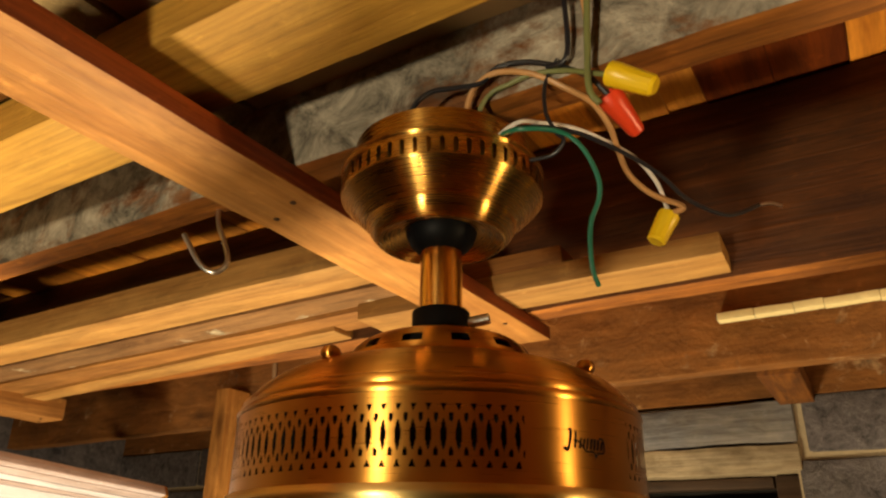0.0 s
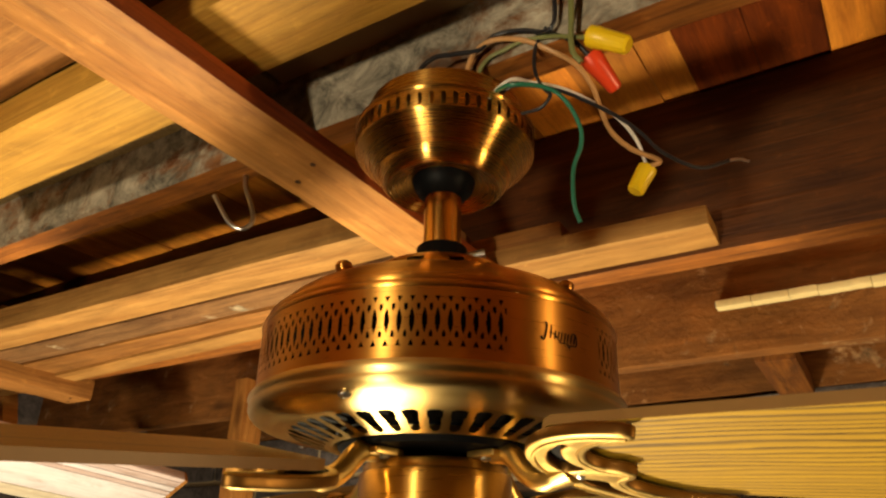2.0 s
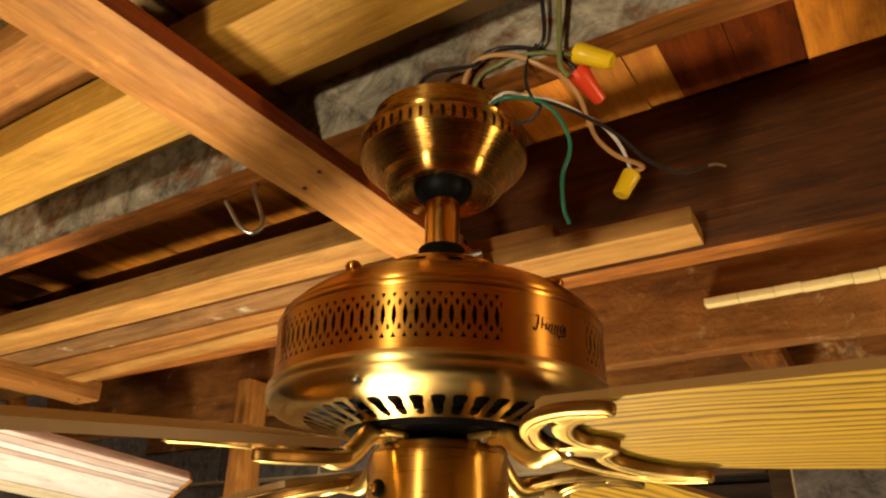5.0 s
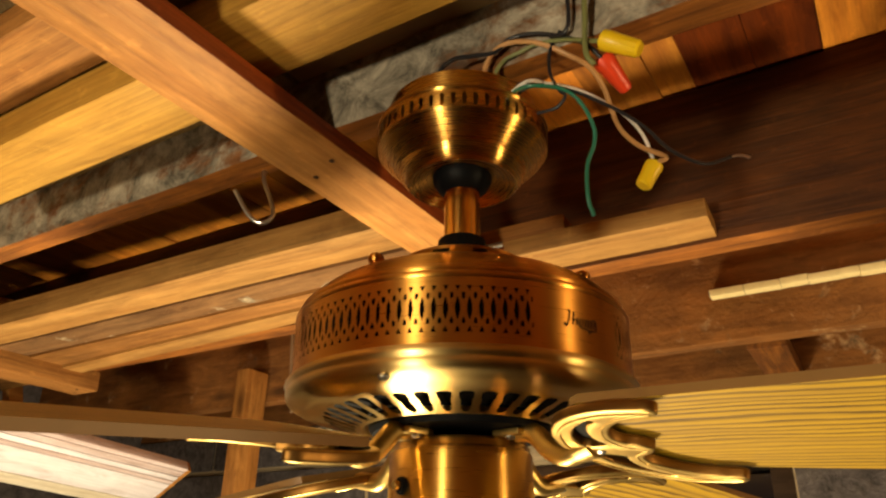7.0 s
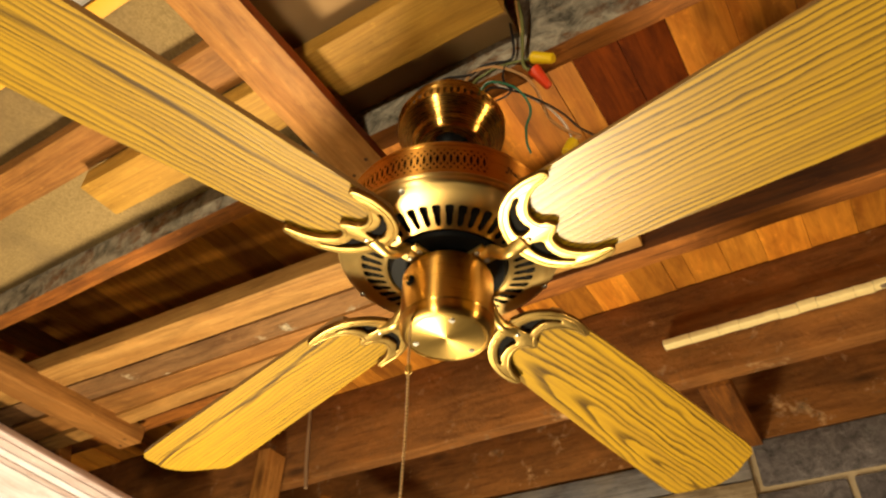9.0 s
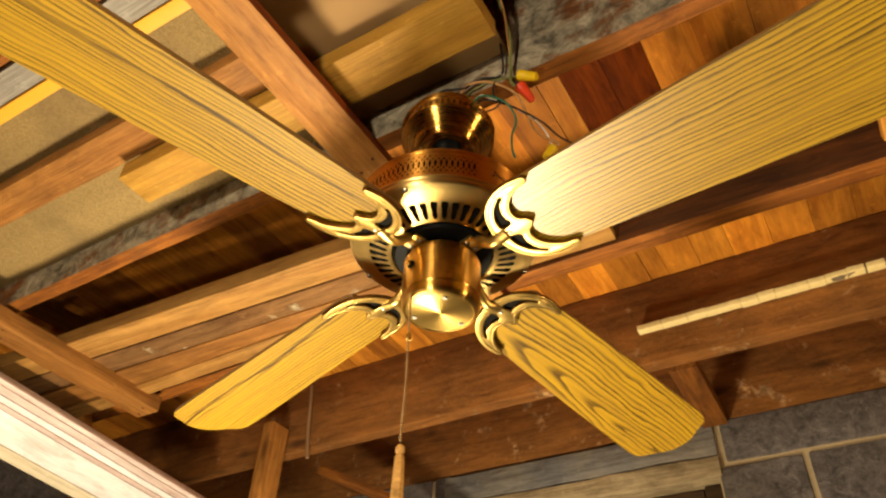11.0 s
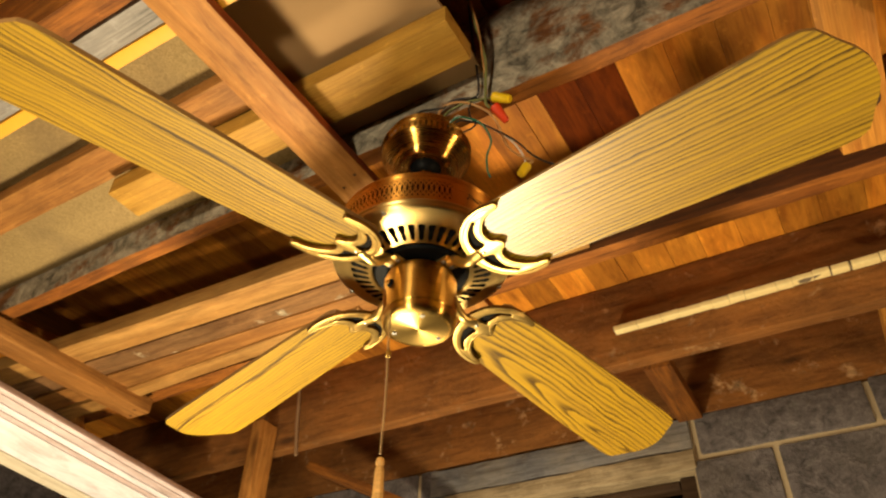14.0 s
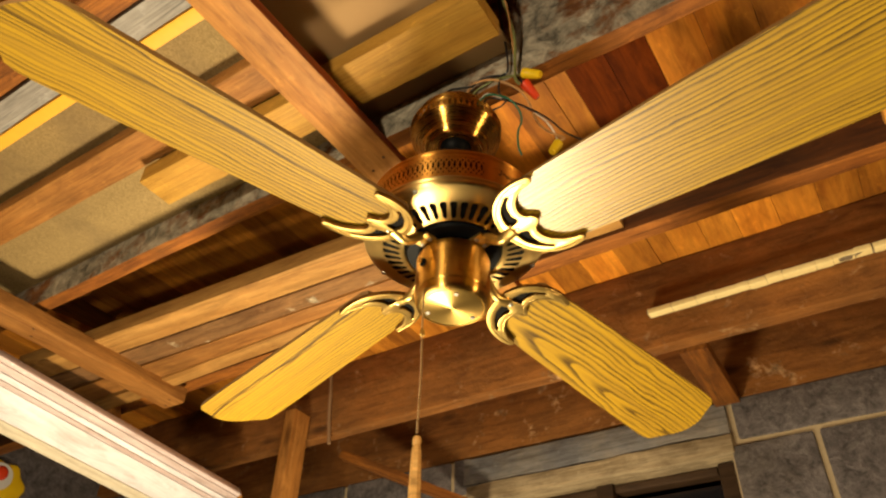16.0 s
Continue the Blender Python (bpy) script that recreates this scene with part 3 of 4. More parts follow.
for board, spots in ((bridge_a, ((0.060, 0.018, 0.010), (0.285, -0.016, 0.011), (0.315, 0.020, 0.006))), (bridge_b, ((0.225, 0.002, 0.0115),)), (bridge_c, ((0.11, -0.012, 0.008), (0.26, 0.010, 0.006)))):
    for x, y, r in spots:
        part("knot", cyl(r, 0.0024, pose(x, y, -0.0002) @ Matrix.Diagonal((1.25, 1.0, 1.0, 1.0)), 0.0006, 18), knot_wood, board, "dark round knot")

# lath with flakes of old paint left on it, along the side of the third joist
lath = beam("painted_lath", (0.020, 0.776, 2.100), (1.30, 0.776, 2.112), 0.020, 0.010, crust_paint, "cream flaking painted lath on a joist side", "lath", "", "", 0.003, 0.003)
rng = random.Random(11)
x = 0.002
while x < 1.26:
    run = rng.uniform(0.030, 0.080) if x < 0.40 else rng.uniform(0.014, 0.050)
    if x < 0.40 or rng.random() < 0.85:
        part("flake", box(run, 0.0212 + rng.uniform(-0.001, 0.001), 0.0112 + rng.uniform(-0.0006, 0.0006), 0.0012, 0.0016, 4, int(x * 900)), green_flake if 0.55 < x < 0.95 and rng.random() < 0.7 else cream_flake, lath, "", pose(x, -0.0008, -0.0014))
    x += run + (0.0004 if x < 0.40 else rng.uniform(0.0005, 0.005))

# a stud standing by the joist and a raking board behind it
beam("stud", (-0.965, 0.745, 0.0), (-0.955, 0.745, 2.09), 0.062, 0.036, strap_wood, "upright tan wooden stud against the joist", "stud", "", "", 0.003)
beam("raking_board", (-1.02, 1.00, 2.06), (-0.60, 1.10, 1.86), 0.040, 0.025, joist_wood, "dark raking board by the wall", "board")

# whitewashed shelf hung at the side, its face leaning
shelf = new("hanging_shelf")
edge_far, edge_near, edge_low = at(-1.110, 0.722, 1.882), at(-1.110, -1.4, 2.072), at(-1.245, 0.722, 1.800)
ex = (edge_near - edge_far).normalized()
ez = ex.cross((edge_low - edge_far).normalized()).normalized()
ey = ez.cross(ex)
shelf.matrix_basis = Matrix.Translation(edge_far) @ Matrix((ex, ey, ez)).transposed().to_4x4()
tagged(shelf, "whitewashed grooved board shelf hung under the joists", "shelf")
wide = (edge_low - edge_far).length
long = (edge_near - edge_far).length
for k, (y0, y1, h, mat) in enumerate(((0.0, 0.012, 0.022, shelf_edge), (0.0135, 0.030, 0.019, shelf_edge), (0.0320, 0.046, 0.021, white_paint), (0.0475, 0.058, 0.018, shelf_edge), (0.0595, wide - 0.030, 0.020, white_paint), (wide - 0.0285, wide, 0.022, shelf_low))):
    part("board", box(long, y1 - y0, h, 0.003, 0.0006, 30, 40 + k), mat, shelf, "", pose(0, (y0 + y1) / 2, -h))
part("end_strip", box(0.010, wide - 0.01, 0.024, 0.002), strap_wood, shelf, "bare tan end strip", pose(-0.0115, wide / 2, -0.026))
for x in (0.35, 1.65):
    part("hanger", box(0.03, 0.02, 0.16, 0.002), strap_wood, shelf, "wooden hanger strip", pose(x, 0.06, -0.18))

# a dusty cord stapled to the far joist
tagged(part("cord", tube([tuple(at(*q)) for q in ((-0.905, 0.783, 2.215), (-0.898, 0.783, 2.15), (-0.893, 0.783, 2.09), (-0.884, 0.783, 2.025), (-0.880, 0.783, 1.998))], 0.0048, 8, 6), dusty_cord), "dusty grey-brown cord hanging down a joist side", "cord")

# a painted toy on the side wall
toy = new("wall_toy")
toy.matrix_basis = UVZ @ pose(-1.879, 0.470, 1.955, 0, 90, 0)
tagged(toy, "yellow plastic wall toy with white and red discs", "toy")
bm = lathe([(0.0004, 0.0), (0.070, 0.0), (0.076, 0.004), (0.074, 0.012), (0.062, 0.018), (0.0004, 0.020)], 64)
for v in bm.verts:
    f = 1.0 + 0.07 * math.cos(math.atan2(v.co.y, v.co.x) * 7)
    v.co.x, v.co.y = v.co.x * f, v.co.y * f
part("body", bm, nut_yellow, toy)
part("disc", cyl(0.040, 0.006, pose(-0.026, -0.014, 0.022), 0.002, 32), toy_white, toy, "white disc")
part("button", ball(0.021, pose(-0.034, -0.014, 0.026), 0.5, 24), nut_red, toy, "red button")

# ---- the block wall ----
wall = slab("wall_north", -2.05, 2.9, WALL + 0.19, WALL + 0.23, 0.0, 2.048, concrete, "basement wall of grey concrete blocks with tan mortar", "wall")
WIN = (-0.665, 0.055, 1.46, 1.915)  # window opening in the wall: u0, u1, z0, z1
BL = 0.40


def mortar_bed(u0, u1, z0, z1):
    bm = box(u1 - u0, 0.180, z1 - z0, 0)
    ob = part("mortar", bm, mortar, None, "", UVZ @ Matrix.Translation((u0, WALL + 0.009 + 0.090, z0)))
    ob.parent = wall
    ob.matrix_parent_inverse = wall.matrix_basis.inverted()


for u0, u1, z0, z1 in ((-1.878, WIN[0], 0.0, 2.047), (WIN[1], 2.75, 0.0, 2.047), (WIN[0], WIN[1], 0.0, WIN[2]), (WIN[0], WIN[1], 2.008, 2.047)):
    mortar_bed(u0, u1, z0, z1)

# window frame
window = new("window_1")
window.matrix_basis = UVZ @ Matrix.Translation((WIN[0], WALL, WIN[2]))
tagged(window, "small dark basement window with painted wooden frame", "window", "", "structure")
ww, wh = WIN[1] - WIN[0], WIN[3] - WIN[2]
part("lintel", box(ww + 0.02, 0.10, 0.050, 0.005, 0.004, 24, 71), lintel_wood, window, "weathered cream-painted wooden lintel", pose(-0.01, 0.045, wh))
part("head_board", box(ww + 0.03, 0.05, 0.076, 0.006, 0.004, 24, 72), head_wood, window, "blue-grey painted head board", pose(-0.02, 0.021, wh + 0.053))
for x in (0.0, 0.36, ww - 0.045):
    part("jamb", box(0.045, 0.06, wh - 0.002, 0.003), strap_wood if x < 0.1 else dark_frame, window, "", pose(x, 0.07, 0.0))
part("sash_rail", box(ww - 0.1, 0.04, 0.020, 0.003), dark_frame, window, "", pose(0.05, 0.075, wh - 0.022))
for x0, x1 in ((0.047, 0.358), (0.407, ww - 0.047)):
    part("pane", box(x1 - x0, 0.005, wh - 0.04, 0), glass_dark, window, "dark dusty glass", pose(x0, 0.08, 0.0))

# ---- the ceiling fan ----
fan = new("ceiling_fan")
fan.matrix_basis = Matrix.Translation((AX, AY, 0))
tagged(fan, "antique brass four-blade ceiling fan with oak blades", "ceiling fan")

# canopy: upright band, slotted lip, tapering bowl and a stepped foot
SL = 52


def canopy_keep(a, r, z):
    if 1.9783 < z < 1.9884 and r > 0.05:
        return (a * SL / (2 * math.pi)) % 1.0 > (0.38 if 1.9796 < z < 1.9872 else 0.24)
    return True


prof = [(0.0535, 2.0122), (0.0556, 2.0136), (0.0567, 2.0130), (0.0570, 2.0110), (0.0571, 1.9990), (0.0576, 1.9972), (0.0600, 1.9962), (0.0634, 1.9956), (0.0648, 1.9950), (0.0653, 1.9940), (0.0650, 1.9929), (0.0642, 1.9918), (0.0641, 1.9906)]
prof += [(0.0642 + 0.0006 * math.sin(k / 12 * math.pi), 1.9896 - 0.00105 * k) for k in range(13)]
prof += [(0.0637, 1.9764), (0.0627, 1.9750), (0.0560, 1.9684), (0.0494, 1.9619), (0.0479, 1.9606), (0.0474, 1.9603), (0.0472, 1.9596), (0.0466, 1.9580), (0.0450, 1.9553), (0.0428, 1.9526), (0.0402, 1.9502), (0.0392, 1.9500), (0.0385, 1.9504), (0.0375, 1.9515), (0.0250, 1.9560), (0.0205, 1.957)]
part("canopy", lathe(prof, SL * 8, canopy_keep), brass_canopy, fan, "slotted bell canopy of brushed brass", angle=50)
part("canopy_lining", lathe([(0.050, 2.010), (0.0555, 1.998), (0.0565, 1.992), (0.0555, 1.980), (0.046, 1.966), (0.038, 1.9575), (0.02, 1.9585)], 48), brass_cap, fan, "brass inside of the canopy")
part("hanger_ball", ball(0.0225, Matrix.Translation((0, 0, 1.9580)), 0.85, 32), black_metal, fan, "black hanger ball")
part("hanger_bracket", box(0.088, 0.03, 0.003, 0.0008), steel, fan, "steel hanger bracket", pose(-0.044, 0.0, 2.0125))
part("downrod", lathe(smooth_profile([(0.0130, 1.960), (0.0130, 1.925), (0.0130, 1.895)], 4), 40), brass_rod, fan, "short polished brass downrod")
part("coupling", lathe([(0.0130, 1.9040), (0.0168, 1.9040), (0.0174, 1.9030), (0.0174, 1.885), (0.0180, 1.882)], 40), black_metal, fan, "black coupling with a set screw")
part("set_screw", cyl(0.0034, 0.016, pose(0.0215, -0.004, 1.8975, 0, 80, -10)), steel, fan, "steel set screw")

# motor housing: crown, shoulder, pierced band, bowl
crown = smooth_profile([(0.017, 1.8872), (0.032, 1.8860), (0.0440, 1.8827), (0.0510, 1.8772), (0.0545, 1.8712), (0.0550, 1.8660)], 5)


def crown_keep(a, r, z):
    return not (0.0508 < r < 0.0541 and (a * 13 / (2 * math.pi)) % 1.0 < 0.42)


part("crown", lathe(crown, 240, crown_keep), brass_side, fan, "domed vented crown")
part("crown_lining", lathe([(0.017, 1.8800), (0.044, 1.8790), (0.0485, 1.8680)], 40), dark_core, fan)
shoulder = smooth_profile([(0.0540, 1.8668), (0.0580, 1.8655), (0.0700, 1.8640), (0.0840, 1.8600), (0.0950, 1.8545), (0.1020, 1.8488), (0.1052, 1.8448), (0.1058, 1.8434)], 4)
shoulder += smooth_profile([(0.1064, 1.8432), (0.1084, 1.8424), (0.1093, 1.8404), (0.1091, 1.8386)], 3) + smooth_profile([(0.1094, 1.8380), (0.1108, 1.8371), (0.1114, 1.8356), (0.1109, 1.8340)], 3)
part("shoulder", lathe(shoulder, 160), brass_side, fan, "stepped brass shoulder")

GAP = radians(17)
PERIOD = (math.pi - 2 * GAP) / 44


def tri(x, z, zc, down):
    h = (z - zc + 0.0015) / 0.003
    return 0 <= h <= 1 and abs(x) < 0.0012 * ((h if down else 1 - h) + 0.15)


def band_keep(a, r, z):
    for mid in (radians(-52.5), radians(127.5)):
        d = (a - mid + math.pi) % (2 * math.pi) - math.pi
        if abs(d) < GAP:
            return True
    d0 = 127.5 if (a - radians(127.5)) % (2 * math.pi) < math.pi else -52.5
    s = ((a - radians(d0) - GAP) / PERIOD) % 1.0
    x = (s - 0.5) * PERIOD * 0.1105          # at a lens
    y = ((s + 0.5) % 1.0 - 0.5) * PERIOD * 0.1105  # between two lenses
    e = (z - 1.8156) / 0.0068
    if abs(e) < 1 and abs(x) < 0.00135 * (1 - e * e):
        return False
    if tri(x, z, 1.8271, True) or tri(x, z, 1.8041, False):
        return False
    for zc, sgn in ((1.8227, 1), (1.8085, -1)):
        q = (z - zc) * sgn
        if -0.0022 < q < 0.0016 and abs(y) < (0.00095 if q > -0.0004 else 0.00095 * (1 + (q + 0.0004) / 0.0018) + 0.0001):
            return False
    return True


band = [(0.1108, 1.8338), (0.1108, 1.8310)] + [(0.1108, 1.8310 - 0.0005 * k) for k in range(1, 61)]
band = [b for b in band if b[1] > 1.8011] + [(0.1108, 1.8008), (0.1110, 1.7965)]
part("pierced_band", lathe(band, 109 * 14, band_keep), brass_side, fan, "brass band pierced with lens-shaped vents", angle=60)
part("motor_core", lathe([(0.05, 1.833), (0.1055, 1.833), (0.1055, 1.792), (0.100, 1.784), (0.090, 1.7815), (0.055, 1.7755), (0.02, 1.7755)], 64), dark_core, fan, "dark motor behind the vents")

# stamped maker's mark, as a plain swash with a row of bars


def on_band(x, z):
    a = radians(-53) + x / 0.111
    return (0.1110 * math.cos(a), 0.1110 * math.sin(a), 1.8150 + z)


def stroke(points, radius=0.00042):
    return tube([on_band(x, z) for x, z in points], radius, 6, 4)


mark = part("stamped_mark", stroke([(-0.0125, -0.0020), (-0.0120, -0.0034), (-0.0106, -0.0030), (-0.0092, 0.0010), (-0.0086, 0.0052), (-0.0098, 0.0056)], 0.00055), black_metal, fan, "dark stamped swash")
for k, (x, h) in enumerate(((-0.0062, 0.0050), (-0.0034, 0.0022), (-0.0012, 0.0020), (0.0010, 0.0024), (0.0034, 0.0022), (0.0056, 0.0024), (0.0080, 0.0022), (0.0104, 0.0016))):
    part("bar", stroke([(x - 0.0006, -0.0022), (x, 0.0), (x + 0.0005, h)]), black_metal, mark)
part("scroll", stroke([(-0.0072, 0.0010), (-0.0040, 0.0004), (0.0, -0.0032), (0.0030, -0.0030), (0.0054, -0.0036), (0.0062, -0.0054), (0.0074, -0.0036), (0.0110, -0.0034), (0.0122, -0.0012), (0.0116, 0.0026), (0.0090, 0.0030)], 0.00036), black_metal, mark)

NB = 43
bowl = [(0.1110, 1.7965), (0.1128, 1.7953), (0.1142, 1.7935), (0.1144, 1.7918), (0.1136, 1.7905), (0.1131, 1.7895), (0.1134, 1.7882)]
bowl += smooth_profile([(0.1136, 1.7875), (0.1132, 1.7850), (0.1110, 1.7820), (0.1060, 1.7795), (0.1005, 1.7782), (0.0950, 1.7773)], 4)
bowl += [(0.0920, 1.7770), (0.0905, 1.7767)] + [(0.0900 - 0.0010 * k, 1.7765 - 0.00030 * k) for k in range(25)] + [(0.0650, 1.7690), (0.0628, 1.7692), (0.0620, 1.7700), (0.0615, 1.7740)]


def bowl_keep(a, r, z):
    if 0.0672 < r < 0.0890 and z < 1.7775:
        s = (a * NB / (2 * math.pi)) % 1.0
        end = min(r - 0.0672, 0.0890 - r)
        w = 0.5 - 0.0023 / (r * 2 * math.pi / NB)
        return abs(s - 0.5) > (w if end > 0.0014 else w * 0.7)
    return True


part("bowl", lathe(bowl, NB * 18, bowl_keep), brass_bright, fan, "bright brass bowl with radial vents", angle=50)
for az in (-112, 22, 150):
    part("bowl_screw", ball(0.0035, Matrix.Translation((0.1085 * math.cos(radians(az)), 0.1085 * math.sin(radians(az)), 1.7805)), 0.7, 12), steel, fan)
for az in (-126, -30, 62, 160):
    c, s = math.cos(radians(az)), math.sin(radians(az))
    part("thumb_screw", ball(0.0052, Matrix.Translation((0.0885 * c, 0.0885 * s, 1.8600)), 0.8, 14), brass_side, fan)
part("flywheel", lathe([(0.020, 1.7760), (0.0595, 1.7760), (0.0600, 1.7740), (0.0595, 1.7690), (0.0570, 1.7662), (0.0300, 1.7655)], 64), black_metal, fan, "black flywheel ring")

# switch housing with its cap
sw = smooth_profile([(0.0300, 1.7620), (0.0400, 1.7615), (0.0425, 1.7600), (0.0428, 1.7560)], 3) + [(0.0434, 1.7555), (0.0448, 1.7548), (0.0455, 1.7530), (0.0455, 1.7040), (0.0458, 1.7025), (0.0452, 1.7015)]
sw += smooth_profile([(0.0450, 1.7010), (0.0448, 1.6970), (0.0440, 1.6925), (0.0418, 1.6890), (0.0395, 1.6877)], 4)
part("switch_housing", lathe(sw, 96), brass_warm, fan, "cylindrical brass switch housing")
part("cap", lathe([(0.0395, 1.6877), (0.0385, 1.6871), (0.0375, 1.6883), (0.0366, 1.6877), (0.0355, 1.6871), (0.0004, 1.6867)], 96), brass_cap, fan, "spun brass cap with a bright sheen")
for az in (40, 165, -80):
    part("cap_screw", cyl(0.0030, 0.002, pose(0.0305 * math.cos(radians(az)), 0.0305 * math.sin(radians(az)), 1.6863), 0.0006, 14), steel, fan)
sa = radians(-139)
part("reverse_switch", cyl(0.0052, 0.004, pose(0.0462 * math.cos(sa), 0.0462 * math.sin(sa), 1.7330) @ pose(0, 0, 0, 0, 90, -139), 0.001, 18), black_metal, fan, "black slide switch")
part("switch_knob", cyl(0.0028, 0.009, pose(0.0480 * math.cos(sa), 0.0480 * math.sin(sa), 1.7330) @ pose(0, 0, 0, 0, 90, -139), 0.0006, 12), brass_rod, fan)

# pull chain and wooden pull
chain = part("pull_chain", cyl(0.0030, 0.008, Matrix.Translation((0, 0, 0)), 0.001, 12), brass_cast, fan, "beaded pull chain", pose(-0.0315, -0.0265, 1.7010))
bm = bmesh.new()
z = -0.004
while z > -0.184:
    bmesh.ops.create_icosphere(bm, subdivisions=1, radius=0.00155, matrix=Matrix.Translation((0.0006 * math.sin(z * 40), 0, z)))
    z -= 0.0034
part("bead_string", bm, plain("chain_beads", (0.80, 0.60, 0.34), 0.42, 1.0), chain)
part("connector", cyl(0.0028, 0.009, Matrix.Translation((0, 0, -0.064)), 0.001, 12), brass_cast, chain)
pull = smooth_profile([(0.0004, -0.1790), (0.0032, -0.1803), (0.0046, -0.1835), (0.0043, -0.1870), (0.0034, -0.1895), (0.0044, -0.1915), (0.0050, -0.1960), (0.0056, -0.2100), (0.0062, -0.2300), (0.0064, -0.2480), (0.0050, -0.2540), (0.0004, -0.2550)], 4)
bm = lathe(pull, 40)
for v in bm.verts:  # flutes
    if v.co.z < -0.1915:
        f = 1.0 - 0.10 * (0.5 + 0.5 * math.cos(math.atan2(v.co.y, v.co.x) * 8))
        v.co.x, v.co.y = v.co.x * f, v.co.y * f
part("pull", bm, pull_wood, chain, "turned pale wooden pull with flutes", pose(0, 0, -0.006))

# blades on their irons
half = [(0.1120, 0.0440), (0.1200, 0.0492), (0.2000, 0.0535), (0.3200, 0.0588), (0.4300, 0.0628), (0.4800, 0.0640), (0.4960, 0.0628), (0.5060, 0.0580), (0.5110, 0.0500), (0.5170, 0.0390), (0.5260, 0.0250), (0.5310, 0.0120), (0.5320, 0.0000)]
outline = [(x, y) for x, y in half] + [(x, -y) for x, y in half[-2::-1]]


def blade_mesh():
    bm = bmesh.new()
    n = len(outline)
    lo = [bm.verts.new((x, y, 0.0)) for x, y in outline]
    hi = [bm.verts.new((x, y, 0.0048)) for x, y in outline]
    bm.faces.new(lo[::-1])
    bm.faces.new(hi)
    for i in range(n):
        f = bm.faces.new((lo[i], lo[(i + 1) % n], hi[(i + 1) % n], hi[i]))
        f.material_index = 1
    bmesh.ops.bevel(bm, geom=[e for e in bm.edges if e.calc_face_angle(0) > 1.2], offset=0.0010, segments=2, affect="EDGES")
    bmesh.ops.recalc_face_normals(bm, faces=bm.faces)
    return bm


# crescent casting: back curve, two horns, scalloped front, open work
top = [(0.0850, 0.0), (0.0875, 0.0150), (0.0965, 0.0330), (0.1130, 0.0470), (0.1340, 0.0540), (0.1530, 0.0540), (0.1615, 0.0515), (0.1628, 0.0488), (0.1590, 0.0466), (0.1480, 0.0448), (0.1350, 0.0385), (0.1255, 0.0290), (0.1215, 0.0190), (0.1240, 0.0095), (0.1320, 0.0040), (0.1350, 0.0, 1)]
crescent = top + [(q[0], -q[1], *q[2:]) for q in reversed(top[1:-1])]
hole = [(0.0985, 0.0065), (0.0975, 0.0150), (0.1035, 0.0285), (0.1150, 0.0395), (0.1275, 0.0440), (0.1190, 0.0350), (0.1145, 0.0260), (0.1135, 0.0170), (0.1150, 0.0095), (0.1090, 0.0060)]
holes = [hole, [(x, -y) for x, y in reversed(hole)]]
ridge_line = [(0.1610, 0.0497, 0), (0.1500, 0.0512, 0), (0.1340, 0.0510, 0), (0.1145, 0.0442, 0), (0.0990, 0.0312, 0), (0.0905, 0.0145, 0), (0.0885, 0.0, 0)]
ridge_line += [(x, -y, z) for x, y, z in reversed(ridge_line[:-1])]
scallop_line = [(0.1590, 0.0480, 0), (0.1470, 0.0463, 0), (0.1335, 0.0400, 0), (0.1235, 0.0300, 0), (0.1192, 0.0190, 0), (0.1218, 0.0080, 0), (0.1325, 0.0, 0)]

DROOP, PITCH = 4.6, -11.5
FIGURES = (((0.30, -0.17), 0.05, 185.0, 0.2, 0.014), ((0.468, 0.032), 0.085, 145.0, -0.2, 0.030), ((0.25, 0.12), 0.06, 150.0, 0.032, 0.022), ((0.30, 0.15), 0.06, 150.0, 0.020, 0.030))
cast = flat_shape(crescent, holes, 0.0062, 0.0014)
# side faces of the casting take the darker brown brass
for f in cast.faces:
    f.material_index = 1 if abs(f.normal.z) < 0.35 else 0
cast_me = finish(bpy.data.meshes.new("blade_iron"), cast, [brass_cast, brass_brown], 40)
ridge_me = finish(bpy.data.meshes.new("ridge"), tube(ridge_line, 0.0011, 8, 6), brass_cast, 40)
scallop_me = [finish(bpy.data.meshes.new("ridge"), tube([(x, y * side, z) for x, y, z in scallop_line], 0.0009, 8, 6), brass_cast, 40) for side in (1, -1)]
inner = [(0.0930, 0.0), (0.0945, 0.0150), (0.1000, 0.0310), (0.1140, 0.0430), (0.1330, 0.0480), (0.1240, 0.0360), (0.1180, 0.0270), (0.1170, 0.0180), (0.1190, 0.0100), (0.1240, 0.0030)]
backing_me = finish(bpy.data.meshes.new("backing"), flat_shape(inner + [(x, -y) for x, y in reversed(inner[1:])], [], 0.0016, 0.0003), dark_core, 40)
arm_path = [(0.046, 0, 1.7645), (0.058, 0, 1.7610), (0.070, 0, 1.7440), (0.080, 0, 1.7345), (0.090, 0, 1.7335), (0.099, 0, 1.7350)]
